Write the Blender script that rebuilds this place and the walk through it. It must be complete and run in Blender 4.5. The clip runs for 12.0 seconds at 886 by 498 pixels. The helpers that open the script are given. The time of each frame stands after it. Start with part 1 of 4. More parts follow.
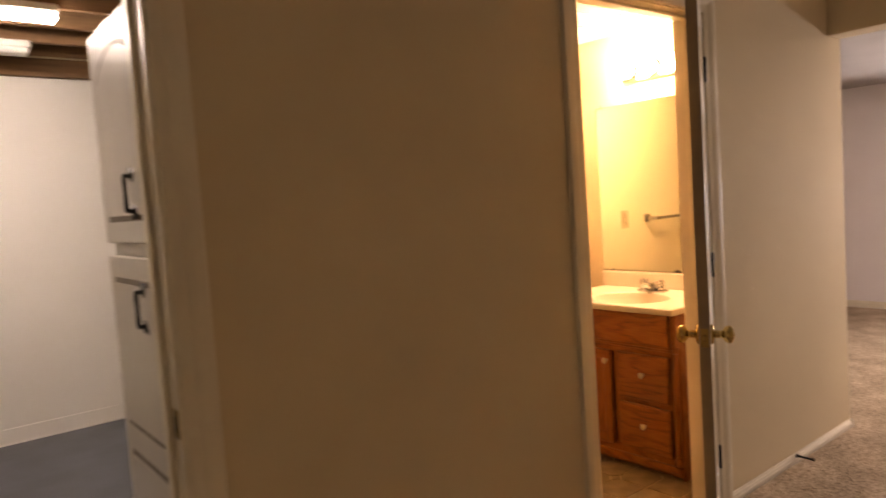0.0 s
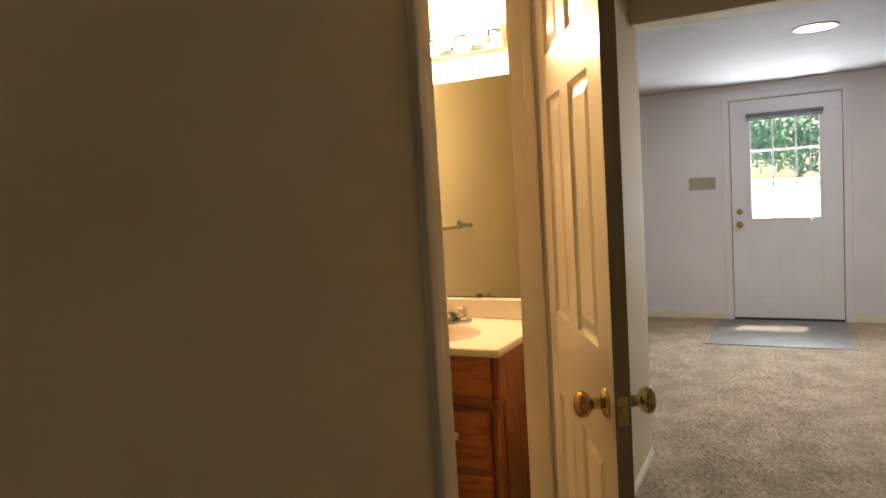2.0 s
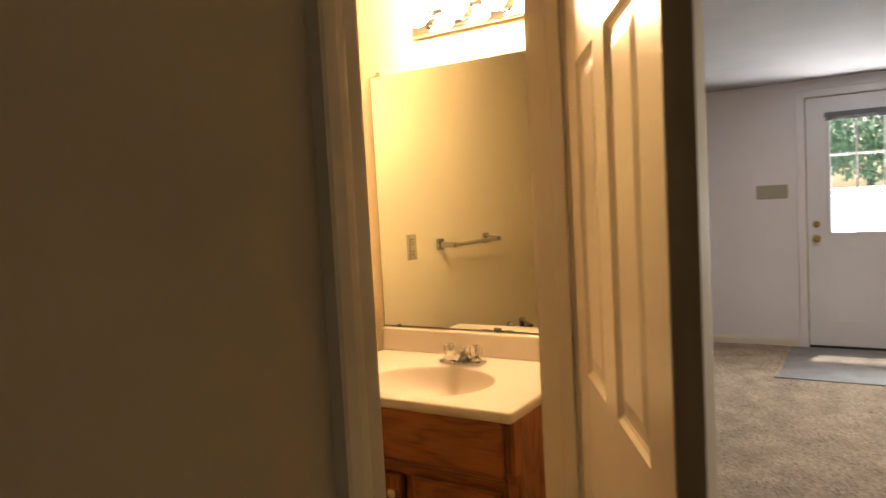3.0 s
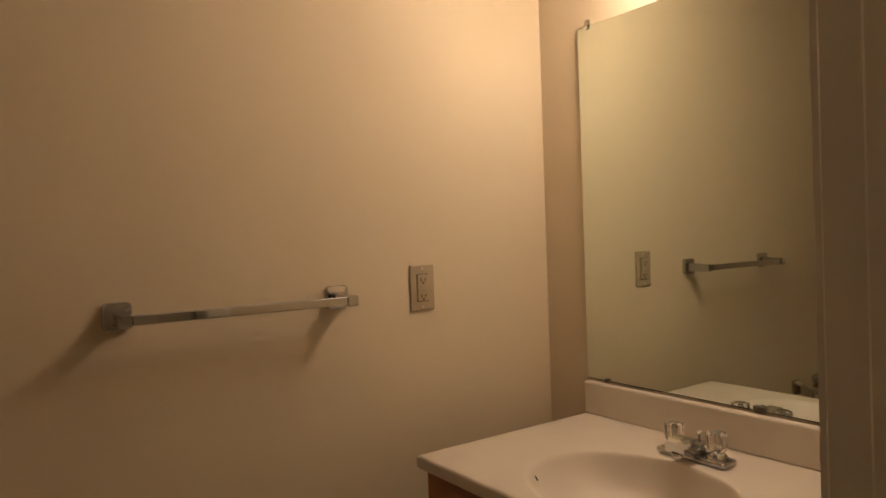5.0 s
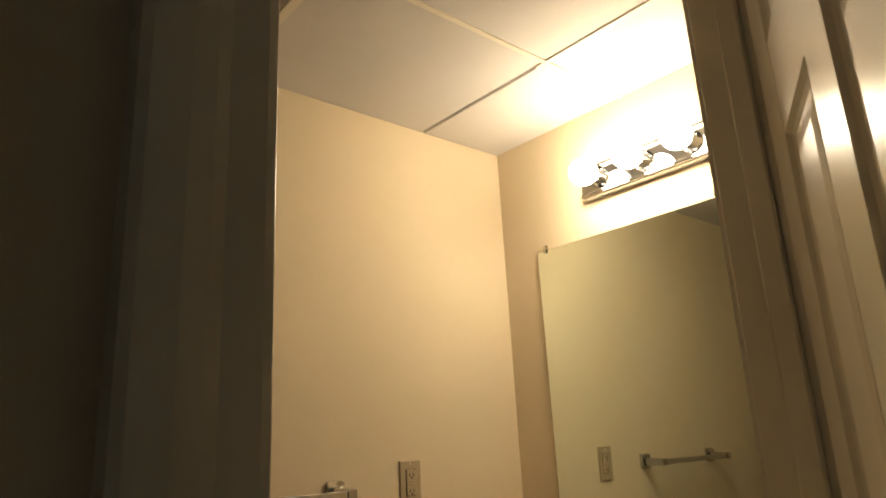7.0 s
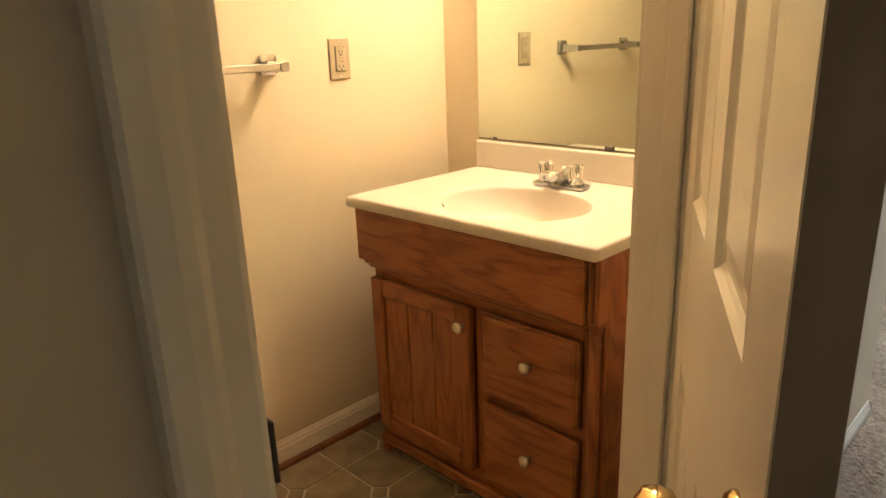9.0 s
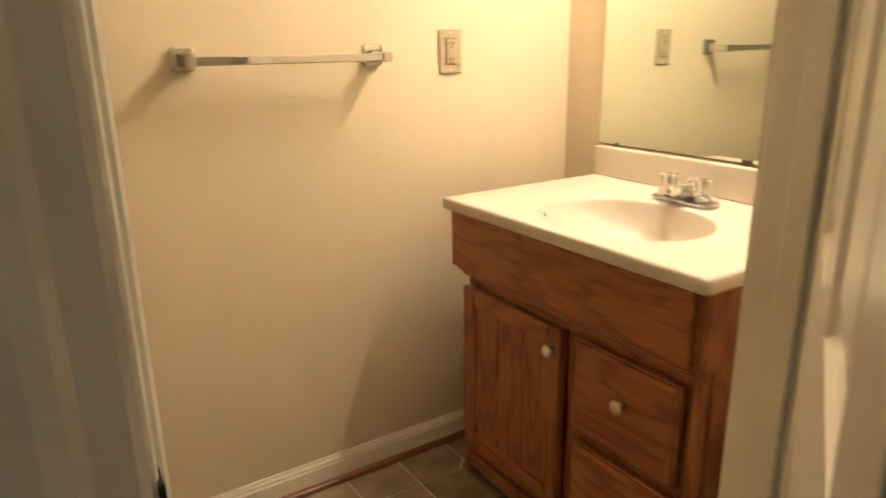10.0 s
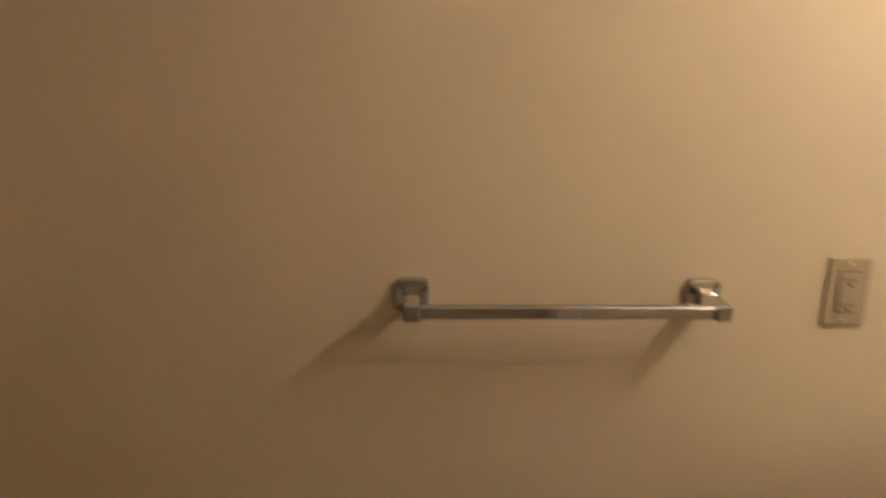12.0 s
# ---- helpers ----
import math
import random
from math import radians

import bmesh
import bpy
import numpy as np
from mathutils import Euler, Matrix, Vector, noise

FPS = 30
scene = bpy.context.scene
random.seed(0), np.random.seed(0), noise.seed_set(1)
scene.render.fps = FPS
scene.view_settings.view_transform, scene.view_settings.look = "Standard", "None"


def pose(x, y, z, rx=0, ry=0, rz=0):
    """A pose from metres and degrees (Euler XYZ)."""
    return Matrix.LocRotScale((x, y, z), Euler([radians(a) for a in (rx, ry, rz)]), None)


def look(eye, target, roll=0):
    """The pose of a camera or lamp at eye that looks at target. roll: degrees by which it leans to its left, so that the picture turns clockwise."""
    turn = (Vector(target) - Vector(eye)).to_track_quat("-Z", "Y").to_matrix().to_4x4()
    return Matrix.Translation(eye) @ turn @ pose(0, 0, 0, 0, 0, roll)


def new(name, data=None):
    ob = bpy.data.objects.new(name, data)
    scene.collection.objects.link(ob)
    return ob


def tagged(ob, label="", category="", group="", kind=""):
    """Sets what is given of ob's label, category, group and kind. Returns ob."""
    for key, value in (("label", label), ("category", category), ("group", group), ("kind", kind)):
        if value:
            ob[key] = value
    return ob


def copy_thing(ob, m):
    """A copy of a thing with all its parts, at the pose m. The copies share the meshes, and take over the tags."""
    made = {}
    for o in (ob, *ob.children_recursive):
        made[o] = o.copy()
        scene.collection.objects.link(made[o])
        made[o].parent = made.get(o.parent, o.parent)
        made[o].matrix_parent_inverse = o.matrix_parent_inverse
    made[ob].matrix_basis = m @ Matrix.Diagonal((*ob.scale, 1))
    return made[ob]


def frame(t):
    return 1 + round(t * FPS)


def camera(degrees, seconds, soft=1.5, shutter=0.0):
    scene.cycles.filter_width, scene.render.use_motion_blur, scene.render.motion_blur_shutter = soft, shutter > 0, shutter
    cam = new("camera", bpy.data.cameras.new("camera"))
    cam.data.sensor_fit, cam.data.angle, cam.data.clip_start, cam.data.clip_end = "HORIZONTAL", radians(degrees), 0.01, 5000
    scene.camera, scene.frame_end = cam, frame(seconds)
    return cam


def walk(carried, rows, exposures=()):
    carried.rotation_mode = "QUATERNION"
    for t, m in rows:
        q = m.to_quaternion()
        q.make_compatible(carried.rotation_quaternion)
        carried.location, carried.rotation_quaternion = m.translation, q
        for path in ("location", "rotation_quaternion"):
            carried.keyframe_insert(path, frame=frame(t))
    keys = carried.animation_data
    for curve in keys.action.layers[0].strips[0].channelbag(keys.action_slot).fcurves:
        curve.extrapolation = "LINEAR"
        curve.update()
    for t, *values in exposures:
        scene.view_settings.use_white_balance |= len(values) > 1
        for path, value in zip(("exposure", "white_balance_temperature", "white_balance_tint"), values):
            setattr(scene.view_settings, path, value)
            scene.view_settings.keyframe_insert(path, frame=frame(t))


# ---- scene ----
cam = camera(66.1, 12.0, soft=1.5, shutter=0.5)
PATH = [
    (0, (-3.275, -2.712, 1.363), (-2.027, -1.155, 1.222), -3.9),
    (0.5, (-3.165, -2.467, 1.319), (-1.715, -1.098, 1.166), -4.0),
    (1, (-3.086, -2.23, 1.356), (-1.518, -0.998, 1.201), -3.7),
    (1.5, (-2.908, -2.017, 1.337), (-1.195, -0.998, 1.168), -3.6),
    (2, (-2.72, -1.9, 1.346), (-0.955, -0.974, 1.19), -3.5),
    (2.5, (-2.378, -1.847, 1.363), (-0.626, -0.894, 1.219), -3.7),
    (3, (-2.109, -1.739, 1.338), (-0.412, -0.688, 1.213), -3.1),
    (3.5, (-1.862, -1.599, 1.338), (-0.235, -0.44, 1.235), -2.9),
    (5.3, (-1.375, -1.446, 1.28), (-0.264, 0.217, 1.256), -1.6),
    (5.5, (-1.409, -1.464, 1.278), (-0.302, 0.201, 1.258), -1.4),
    (6, (-1.516, -1.54, 1.283), (-0.402, 0.118, 1.369), -1.2),
    (6.5, (-1.587, -1.566, 1.258), (-0.42, -0.032, 1.793), -1.0),
    (6.7, (-1.606, -1.554, 1.269), (-0.393, -0.072, 1.844), -1.4),
    (8.3, (-1.711, -1.665, 1.241), (-0.296, -0.264, 1.051), -2.6),
    (8.5, (-1.708, -1.665, 1.238), (-0.328, -0.28, 0.818), -2.6),
    (9, (-1.696, -1.66, 1.21), (-0.347, -0.307, 0.618), -2.1),
    (9.5, (-1.605, -1.651, 1.161), (-0.32, -0.234, 0.574), -2.0),
    (10, (-1.516, -1.62, 1.18), (-0.479, -0.01, 0.605), -0.9),
    (10.5, (-1.398, -1.508, 1.255), (-0.511, 0.182, 0.667), -0.4),
    (11, (-1.25, -1.344, 1.387), (-0.526, 0.423, 0.793), -0.0),
    (11.5, (-1.199, -1.159, 1.468), (-0.691, 0.686, 0.89), 0.6),
    (12, (-1.148, -1.042, 1.483), (-1.063, 0.9, 1.012), 0.8),
]
walk(cam, [(t, look(eye, target, roll)) for t, eye, target, roll in PATH],
     [(0, 1.48, 11600, 38), (0.6, 1.5, 11200, 36), (1.1, 1.33, 9000, 22), (1.5, 1.15, 8200, 16), (2.0, 1.05, 8200, 14), (2.5, 0.95, 8400, 14), (3.0, 0.75, 9000, 19), (3.5, 0.43, 9600, 20),
      (5.3, -0.85, 5900, 16), (6.0, -0.5, 5600, 9), (6.7, -0.7, 6200, 4),
      (8.3, 0.1, 6500, 0), (8.6, 0.42, 6500, 0), (9.0, 1.3, 6800, 8), (9.5, 1.25, 6550, 8), (10.0, 1.25, 6000, 6), (10.5, 1.0, 5800, 8), (11.2, 0.08, 5400, 9), (12, -0.3, 5800, 12)])

# ---- world and large lights ----
SUN_WAY = Vector((-0.31, 0.09, -0.95)).normalized()
world = bpy.data.worlds.new("world")
scene.world = world
world.use_nodes = True
wn = world.node_tree
sky = wn.nodes.new("ShaderNodeTexSky")
sky.sky_type = "NISHITA"
sky.sun_disc = False
sky.sun_elevation = math.asin(-SUN_WAY.z)
sky.sun_rotation = math.atan2(-SUN_WAY.x, -SUN_WAY.y)
wn.links.new(sky.outputs[0], wn.nodes["Background"].inputs[0])
wn.nodes["Background"].inputs[1].default_value = 0.15

sun = new("sun", bpy.data.lights.new("sun", "SUN"))
sun.data.energy = 5.0
sun.data.angle = radians(0.5)
sun.data.color = (1.0, 0.96, 0.9)
sun.matrix_world = look((6, -1.5, 8), Vector((6, -1.5, 8)) + SUN_WAY)

# daylight entering through the glazing of the garden door
door_sky = new("door_glazing_daylight", bpy.data.lights.new("door_glazing_daylight", "AREA"))
door_sky.data.shape = "RECTANGLE"
door_sky.data.size, door_sky.data.size_y = 0.55, 0.36
door_sky.data.energy = 58
door_sky.data.color = (0.62, 0.81, 1.0)
door_sky.matrix_world = look((4.46, -1.80, 1.13), (3.46, -1.80, 1.13))


# ---- materials ----
def material(name, color, rough=0.6, metal=0.0, vary=0.06, scale=4.0, bump=0.0, bump_scale=120.0,
             stretch=(1, 1, 1), color2=None, emit=0.0, specular=0.5, coat=0.0, transmission=0.0, ior=1.5, random_piece=0.0):
    m = bpy.data.materials.new(name)
    m.use_nodes = True
    nt = m.node_tree
    b = nt.nodes["Principled BSDF"]
    b.inputs["Roughness"].default_value = rough
    b.inputs["Metallic"].default_value = metal
    b.inputs["Specular IOR Level"].default_value = specular
    b.inputs["Coat Weight"].default_value = coat
    b.inputs["Transmission Weight"].default_value = transmission
    b.inputs["IOR"].default_value = ior
    co = nt.nodes.new("ShaderNodeTexCoord")
    mp = nt.nodes.new("ShaderNodeMapping")
    mp.inputs["Scale"].default_value = stretch
    nt.links.new(co.outputs["Object"], mp.inputs[0])
    big = nt.nodes.new("ShaderNodeTexNoise")
    big.inputs["Scale"].default_value = scale
    big.inputs["Detail"].default_value = 6
    nt.links.new(mp.outputs[0], big.inputs["Vector"])
    mix = nt.nodes.new("ShaderNodeMix")
    mix.data_type = "RGBA"
    c2 = color2 or tuple(max(0, c * (1 - 2 * vary)) for c in color)
    c1 = color if color2 else tuple(min(1, c * (1 + 0.6 * vary)) for c in color)
    mix.inputs[6].default_value = (*c1, 1)
    mix.inputs[7].default_value = (*c2, 1)
    ramp = nt.nodes.new("ShaderNodeMapRange")
    ramp.inputs[1].default_value, ramp.inputs[2].default_value = 0.35, 0.7
    nt.links.new(big.outputs[0], ramp.inputs[0])
    nt.links.new(ramp.outputs[0], mix.inputs[0])
    out = mix.outputs[2]
    if random_piece:
        info = nt.nodes.new("ShaderNodeObjectInfo")
        hsv = nt.nodes.new("ShaderNodeHueSaturation")
        rr = nt.nodes.new("ShaderNodeMapRange")
        rr.inputs[3].default_value, rr.inputs[4].default_value = 1 - random_piece, 1 + random_piece
        nt.links.new(info.outputs["Random"], rr.inputs[0])
        nt.links.new(rr.outputs[0], hsv.inputs["Value"])
        nt.links.new(out, hsv.inputs["Color"])
        out = hsv.outputs[0]
    nt.links.new(out, b.inputs["Base Color"])
    if bump:
        fine = nt.nodes.new("ShaderNodeTexNoise")
        fine.inputs["Scale"].default_value = bump_scale
        fine.inputs["Detail"].default_value = 4
        nt.links.new(mp.outputs[0], fine.inputs["Vector"])
        bp = nt.nodes.new("ShaderNodeBump")
        bp.inputs["Strength"].default_value = bump
        bp.inputs["Distance"].default_value = 0.002
        nt.links.new(fine.outputs[0], bp.inputs["Height"])
        nt.links.new(bp.outputs[0], b.inputs["Normal"])
    if emit:
        b.inputs["Emission Color"].default_value = (*color, 1)
        b.inputs["Emission Strength"].default_value = emit
    return m


def oak(name, along, dark=1.0):
    """Stained oak: long grain along one axis, cathedral figure and open pores."""
    m = bpy.data.materials.new(name)
    m.use_nodes = True
    nt = m.node_tree
    b = nt.nodes["Principled BSDF"]
    co = nt.nodes.new("ShaderNodeTexCoord")
    info = nt.nodes.new("ShaderNodeObjectInfo")
    add = nt.nodes.new("ShaderNodeVectorMath")
    add.operation = "MULTIPLY_ADD"
    nt.links.new(info.outputs["Random"], add.inputs[0])
    add.inputs[1].default_value = (7, 11, 5)
    nt.links.new(co.outputs["Object"], add.inputs[2])
    mp = nt.nodes.new("ShaderNodeMapping")
    s = [7.0, 7.0, 7.0]
    s[along] = 1.5
    mp.inputs["Scale"].default_value = s
    nt.links.new(add.outputs[0], mp.inputs[0])
    warp = nt.nodes.new("ShaderNodeTexNoise")
    warp.inputs["Scale"].default_value = 1.0
    warp.inputs["Detail"].default_value = 2
    nt.links.new(mp.outputs[0], warp.inputs["Vector"])
    rings = nt.nodes.new("ShaderNodeMath")
    rings.operation = "MULTIPLY"
    rings.inputs[1].default_value = 64
    nt.links.new(warp.outputs[0], rings.inputs[0])
    sine = nt.nodes.new("ShaderNodeMath")
    sine.operation = "SINE"
    nt.links.new(rings.outputs[0], sine.inputs[0])
    mp2 = nt.nodes.new("ShaderNodeMapping")
    s2 = [300.0, 300.0, 300.0]
    s2[along] = 14.0
    mp2.inputs["Scale"].default_value = s2
    nt.links.new(add.outputs[0], mp2.inputs[0])
    pores = nt.nodes.new("ShaderNodeTexNoise")
    pores.inputs["Scale"].default_value = 1.0
    pores.inputs["Detail"].default_value = 3
    nt.links.new(mp2.outputs[0], pores.inputs["Vector"])
    ramp = nt.nodes.new("ShaderNodeValToRGB")
    e = ramp.color_ramp.elements
    e[0].position, e[0].color = 0.0, (0.10 * dark, 0.030 * dark, 0.009 * dark, 1)
    e[1].position, e[1].color = 1.0, (0.39 * dark, 0.147 * dark, 0.046 * dark, 1)
    mid = ramp.color_ramp.elements.new(0.55)
    mid.color = (0.29 * dark, 0.090 * dark, 0.026 * dark, 1)
    blend = nt.nodes.new("ShaderNodeMath")
    blend.operation = "MULTIPLY_ADD"
    lift = nt.nodes.new("ShaderNodeMapRange")
    lift.inputs[1].default_value, lift.inputs[2].default_value = -1.0, 1.0
    nt.links.new(sine.outputs[0], lift.inputs[0])
    line = nt.nodes.new("ShaderNodeMath")
    line.operation = "POWER"
    line.inputs[1].default_value = 2.2
    nt.links.new(lift.outputs[0], line.inputs[0])
    nt.links.new(line.outputs[0], blend.inputs[0])
    blend.inputs[1].default_value = -0.36
    sc = nt.nodes.new("ShaderNodeMapRange")
    sc.inputs[1].default_value, sc.inputs[2].default_value = 0.3, 0.65
    sc.inputs[3].default_value, sc.inputs[4].default_value = 0.50, 0.90
    nt.links.new(pores.outputs[0], sc.inputs[0])
    nt.links.new(sc.outputs[0], blend.inputs[2])
    nt.links.new(blend.outputs[0], ramp.inputs[0])
    nt.links.new(ramp.outputs[0], b.inputs["Base Color"])
    bp = nt.nodes.new("ShaderNodeBump")
    bp.inputs["Strength"].default_value = 0.18
    bp.inputs["Distance"].default_value = 0.001
    nt.links.new(pores.outputs[0], bp.inputs["Height"])
    nt.links.new(bp.outputs[0], b.inputs["Normal"])
    b.inputs["Roughness"].default_value = 0.36
    return m


M_wall = material("painted_drywall", (0.67, 0.565, 0.405), 0.8, vary=0.03, scale=1.2, bump=0.12, bump_scale=160, specular=0.2)
M_far_wall = material("painted_drywall_pale", (0.82, 0.79, 0.83), 0.8, vary=0.03, scale=1.2, bump=0.12, bump_scale=160, specular=0.2)
M_ceiling = material("white_ceiling_panel", (0.62, 0.585, 0.56), 0.8, vary=0.03, scale=2.0, bump=0.2, bump_scale=220)
# darker than the other ceilings: the little light it gets is put into the colour
M_ceiling_family = material("textured_ceiling_dimmed", (0.40, 0.38, 0.385), 0.9, vary=0.04, scale=3.0, bump=0.5, bump_scale=90)
M_trim = material("white_trim_paint", (0.77, 0.71, 0.60), 0.34, vary=0.03, scale=3.0, bump=0.03, bump_scale=60)
M_door = material("white_door_paint", (0.77, 0.71, 0.60), 0.3, vary=0.03, scale=3.0, bump=0.05, bump_scale=90, stretch=(1, 1, 0.15))
M_carpet = material("beige_carpet", (0.50, 0.39, 0.295), 0.95, scale=55.0, color2=(0.27, 0.20, 0.145), bump=0.6, bump_scale=320, specular=0.1)
ct = M_carpet.node_tree
worn = ct.nodes.new("ShaderNodeTexNoise")          # trodden and brushed patches
worn.inputs["Scale"].default_value = 5.0
worn.inputs["Detail"].default_value = 5
patch = ct.nodes.new("ShaderNodeMapRange")
patch.inputs[1].default_value, patch.inputs[2].default_value = 0.35, 0.65
patch.inputs[3].default_value, patch.inputs[4].default_value = 0.78, 1.12
tone = ct.nodes.new("ShaderNodeHueSaturation")
ct.links.new(ct.nodes["Texture Coordinate"].outputs["Object"], worn.inputs["Vector"])
ct.links.new(worn.outputs[0], patch.inputs[0])
ct.links.new(patch.outputs[0], tone.inputs["Value"])
ct.links.new(ct.nodes["Mix"].outputs[2], tone.inputs["Color"])
ct.links.new(tone.outputs[0], ct.nodes["Principled BSDF"].inputs["Base Color"])
M_tile = material("brown_vinyl_tile", (0.29, 0.225, 0.15), 0.38, scale=11.0, color2=(0.15, 0.115, 0.075), bump=0.08, bump_scale=60, random_piece=0.12)
M_grout = material("tan_grout", (0.56, 0.48, 0.36), 0.8, vary=0.1, scale=20)
M_shoe = material("reddish_wood_shoe", (0.20, 0.07, 0.028), 0.35, vary=0.15, scale=8, stretch=(0.4, 6, 6))
M_counter = material("cultured_marble", (0.64, 0.57, 0.48), 0.48, vary=0.02, scale=6, coat=0.05)
M_chrome = material("chrome", (0.56, 0.56, 0.57), 0.06, metal=1.0, vary=0.02)
M_brass = material("polished_brass", (0.56, 0.40, 0.17), 0.15, metal=1.0, vary=0.05)
M_nickel = material("satin_nickel", (0.72, 0.68, 0.58), 0.3, metal=1.0, vary=0.05)
M_mirror = material("mirror_silver", (0.78, 0.85, 0.79), 0.0, metal=1.0, vary=0.0)
M_dark = material("dark_slot", (0.02, 0.018, 0.015), 0.6)
M_black_iron = material("black_wrought_iron", (0.02, 0.02, 0.022), 0.45, metal=0.5, vary=0.2, scale=40)
M_clip = material("dulled_metal_clip", (0.16, 0.14, 0.12), 0.4, metal=0.8, vary=0.1)
M_ivory = material("ivory_plastic", (0.42, 0.335, 0.22), 0.35, vary=0.02)
M_acrylic = material("clear_acrylic", (0.96, 0.95, 0.93), 0.04, vary=0.0, transmission=1.0, ior=1.49)
M_bulb = material("lit_bulb", (1.0, 0.80, 0.57), 0.4, vary=0.0, emit=120)
M_tube = material("lit_fluorescent", (0.74, 0.89, 1.0), 0.4, vary=0.0, emit=34)
M_can = material("lit_downlight", (0.93, 0.95, 1.0), 0.4, vary=0.0, emit=115)
M_joist = material("bare_joist_timber", (0.22, 0.115, 0.055), 0.75, vary=0.2, scale=5, stretch=(0.5, 5, 5), bump=0.3)
M_white = material("white_wall_paint", (0.80, 0.79, 0.76), 0.6, vary=0.03, scale=1.5, bump=0.1)
M_floor_paint = material("blue_grey_floor_paint", (0.085, 0.095, 0.115), 0.45, vary=0.15, scale=3, bump=0.1)
M_cabinet = material("white_glazed_cabinet", (0.62, 0.59, 0.55), 0.3, vary=0.05, scale=4)
M_glaze = material("dark_glaze_line", (0.17, 0.13, 0.10), 0.5, vary=0.2, scale=20)
M_glass = material("window_glass", (1, 1, 1), 0.0, vary=0.0, transmission=1.0, ior=1.45)
M_mat = material("grey_vinyl_entry", (0.20, 0.19, 0.185), 0.6, vary=0.14, scale=7)
M_ground = material("pale_concrete", (0.55, 0.53, 0.49), 0.9, vary=0.1, scale=1.0, bump=0.3)
M_grass = material("grass", (0.07, 0.11, 0.03), 0.9, vary=0.3, scale=2.0, bump=0.5)
M_bark = material("bark", (0.12, 0.085, 0.06), 0.9, vary=0.3, scale=6, bump=0.6)
M_leaf = material("leaf", (0.12, 0.27, 0.18), 0.45, scale=3, color2=(0.07, 0.16, 0.11))
M_switch = material("almond_plate", (0.42, 0.39, 0.31), 0.4, vary=0.03)
M_edge = material("raw_door_edge", (0.36, 0.27, 0.18), 0.6, vary=0.12, scale=6, stretch=(4, 4, 0.4))
lt = M_leaf.node_tree
tr = lt.nodes.new("ShaderNodeBsdfTranslucent")
tr.inputs[0].default_value = (0.31, 0.58, 0.48, 1)
ms = lt.nodes.new("ShaderNodeMixShader")
ms.inputs[0].default_value = 0.6
lt.links.new(lt.nodes["Principled BSDF"].outputs[0], ms.inputs[1])
lt.links.new(tr.outputs[0], ms.inputs[2])
lt.links.new(ms.outputs[0], lt.nodes["Material Output"].inputs[0])
M_blind = material("grey_blind_rail", (0.16, 0.17, 0.20), 0.5, vary=0.1)
M_steel = material("door_paint_white", (0.80, 0.80, 0.84), 0.35, vary=0.02, scale=3)
M_oak_y = oak("oak_grain_across", 1)
M_oak_z = oak("oak_grain_upright", 2)


# ---- building helpers ----
def box(lo, hi, bevel=0.0, bm=None, seg=1):
    """A box, its edges bevelled, added to bm."""
    tmp = bmesh.new()
    c = [(a + b) / 2 for a, b in zip(lo, hi)]
    s = [abs(b - a) for a, b in zip(lo, hi)]
    bmesh.ops.create_cube(tmp, size=1, matrix=Matrix.Translation(c) @ Matrix.Diagonal((*s, 1)))
    if bevel:
        bmesh.ops.bevel(tmp, geom=tmp.edges[:], offset=bevel, segments=seg, affect="EDGES", profile=0.5)
    return merge(bm, tmp)


def merge(bm, tmp):
    if bm is None:
        return tmp
    verts = [bm.verts.new(v.co) for v in tmp.verts]
    tmp.verts.index_update()
    for f in tmp.faces:
        g = bm.faces.new([verts[v.index] for v in f.verts])
        g.smooth = f.smooth
    tmp.free()
    return bm


def lathe(profile, at=(0, 0, 0), axis=(0, 0, 1), n=24, bm=None, squash=None):
    """A turned solid: profile is (radius, height) from end to end, along axis from at."""
    tmp = bmesh.new()
    q = Vector((0, 0, 1)).rotation_difference(Vector(axis)).to_matrix().to_4x4()
    m = Matrix.Translation(at) @ q
    rings = []
    for r, h in profile:
        rings.append([tmp.verts.new(m @ Vector((max(r, 1e-4) * math.cos(2 * math.pi * i / n) * (squash or 1), max(r, 1e-4) * math.sin(2 * math.pi * i / n), h))) for i in range(n)])
    for a, b in zip(rings, rings[1:]):
        for i in range(n):
            f = tmp.faces.new((a[i], a[(i + 1) % n], b[(i + 1) % n], b[i]))
            f.smooth = True
    tmp.faces.new(rings[0][::-1])
    tmp.faces.new(rings[-1])
    bmesh.ops.recalc_face_normals(tmp, faces=tmp.faces[:])
    return merge(bm, tmp)


def extrude_profile(points, start, end, up=(0, 0, 1), bm=None):
    """A moulding: a closed profile of (out, up) points swept from start to end; out points to the right of the way."""
    tmp = bmesh.new()
    a, b, u = Vector(start), Vector(end), Vector(up)
    out = (b - a).normalized().cross(u)
    r0 = [tmp.verts.new(a + out * p + u * q) for p, q in points]
    r1 = [tmp.verts.new(b + out * p + u * q) for p, q in points]
    n = len(points)
    for i in range(n):
        tmp.faces.new((r0[i], r0[(i + 1) % n], r1[(i + 1) % n], r1[i]))
    tmp.faces.new(r0[::-1])
    tmp.faces.new(r1)
    bmesh.ops.recalc_face_normals(tmp, faces=tmp.faces[:])
    return merge(bm, tmp)


def mesh_of(name, bm, mat):
    me = bpy.data.meshes.new(name)
    bm.normal_update()
    bm.to_mesh(me)
    bm.free()
    me.materials.append(mat)
    return me


def part(name, bm, mat, parent, label=""):
    ob = new(name, mesh_of(name, bm, mat))
    ob.parent = parent
    return tagged(ob, label=label)


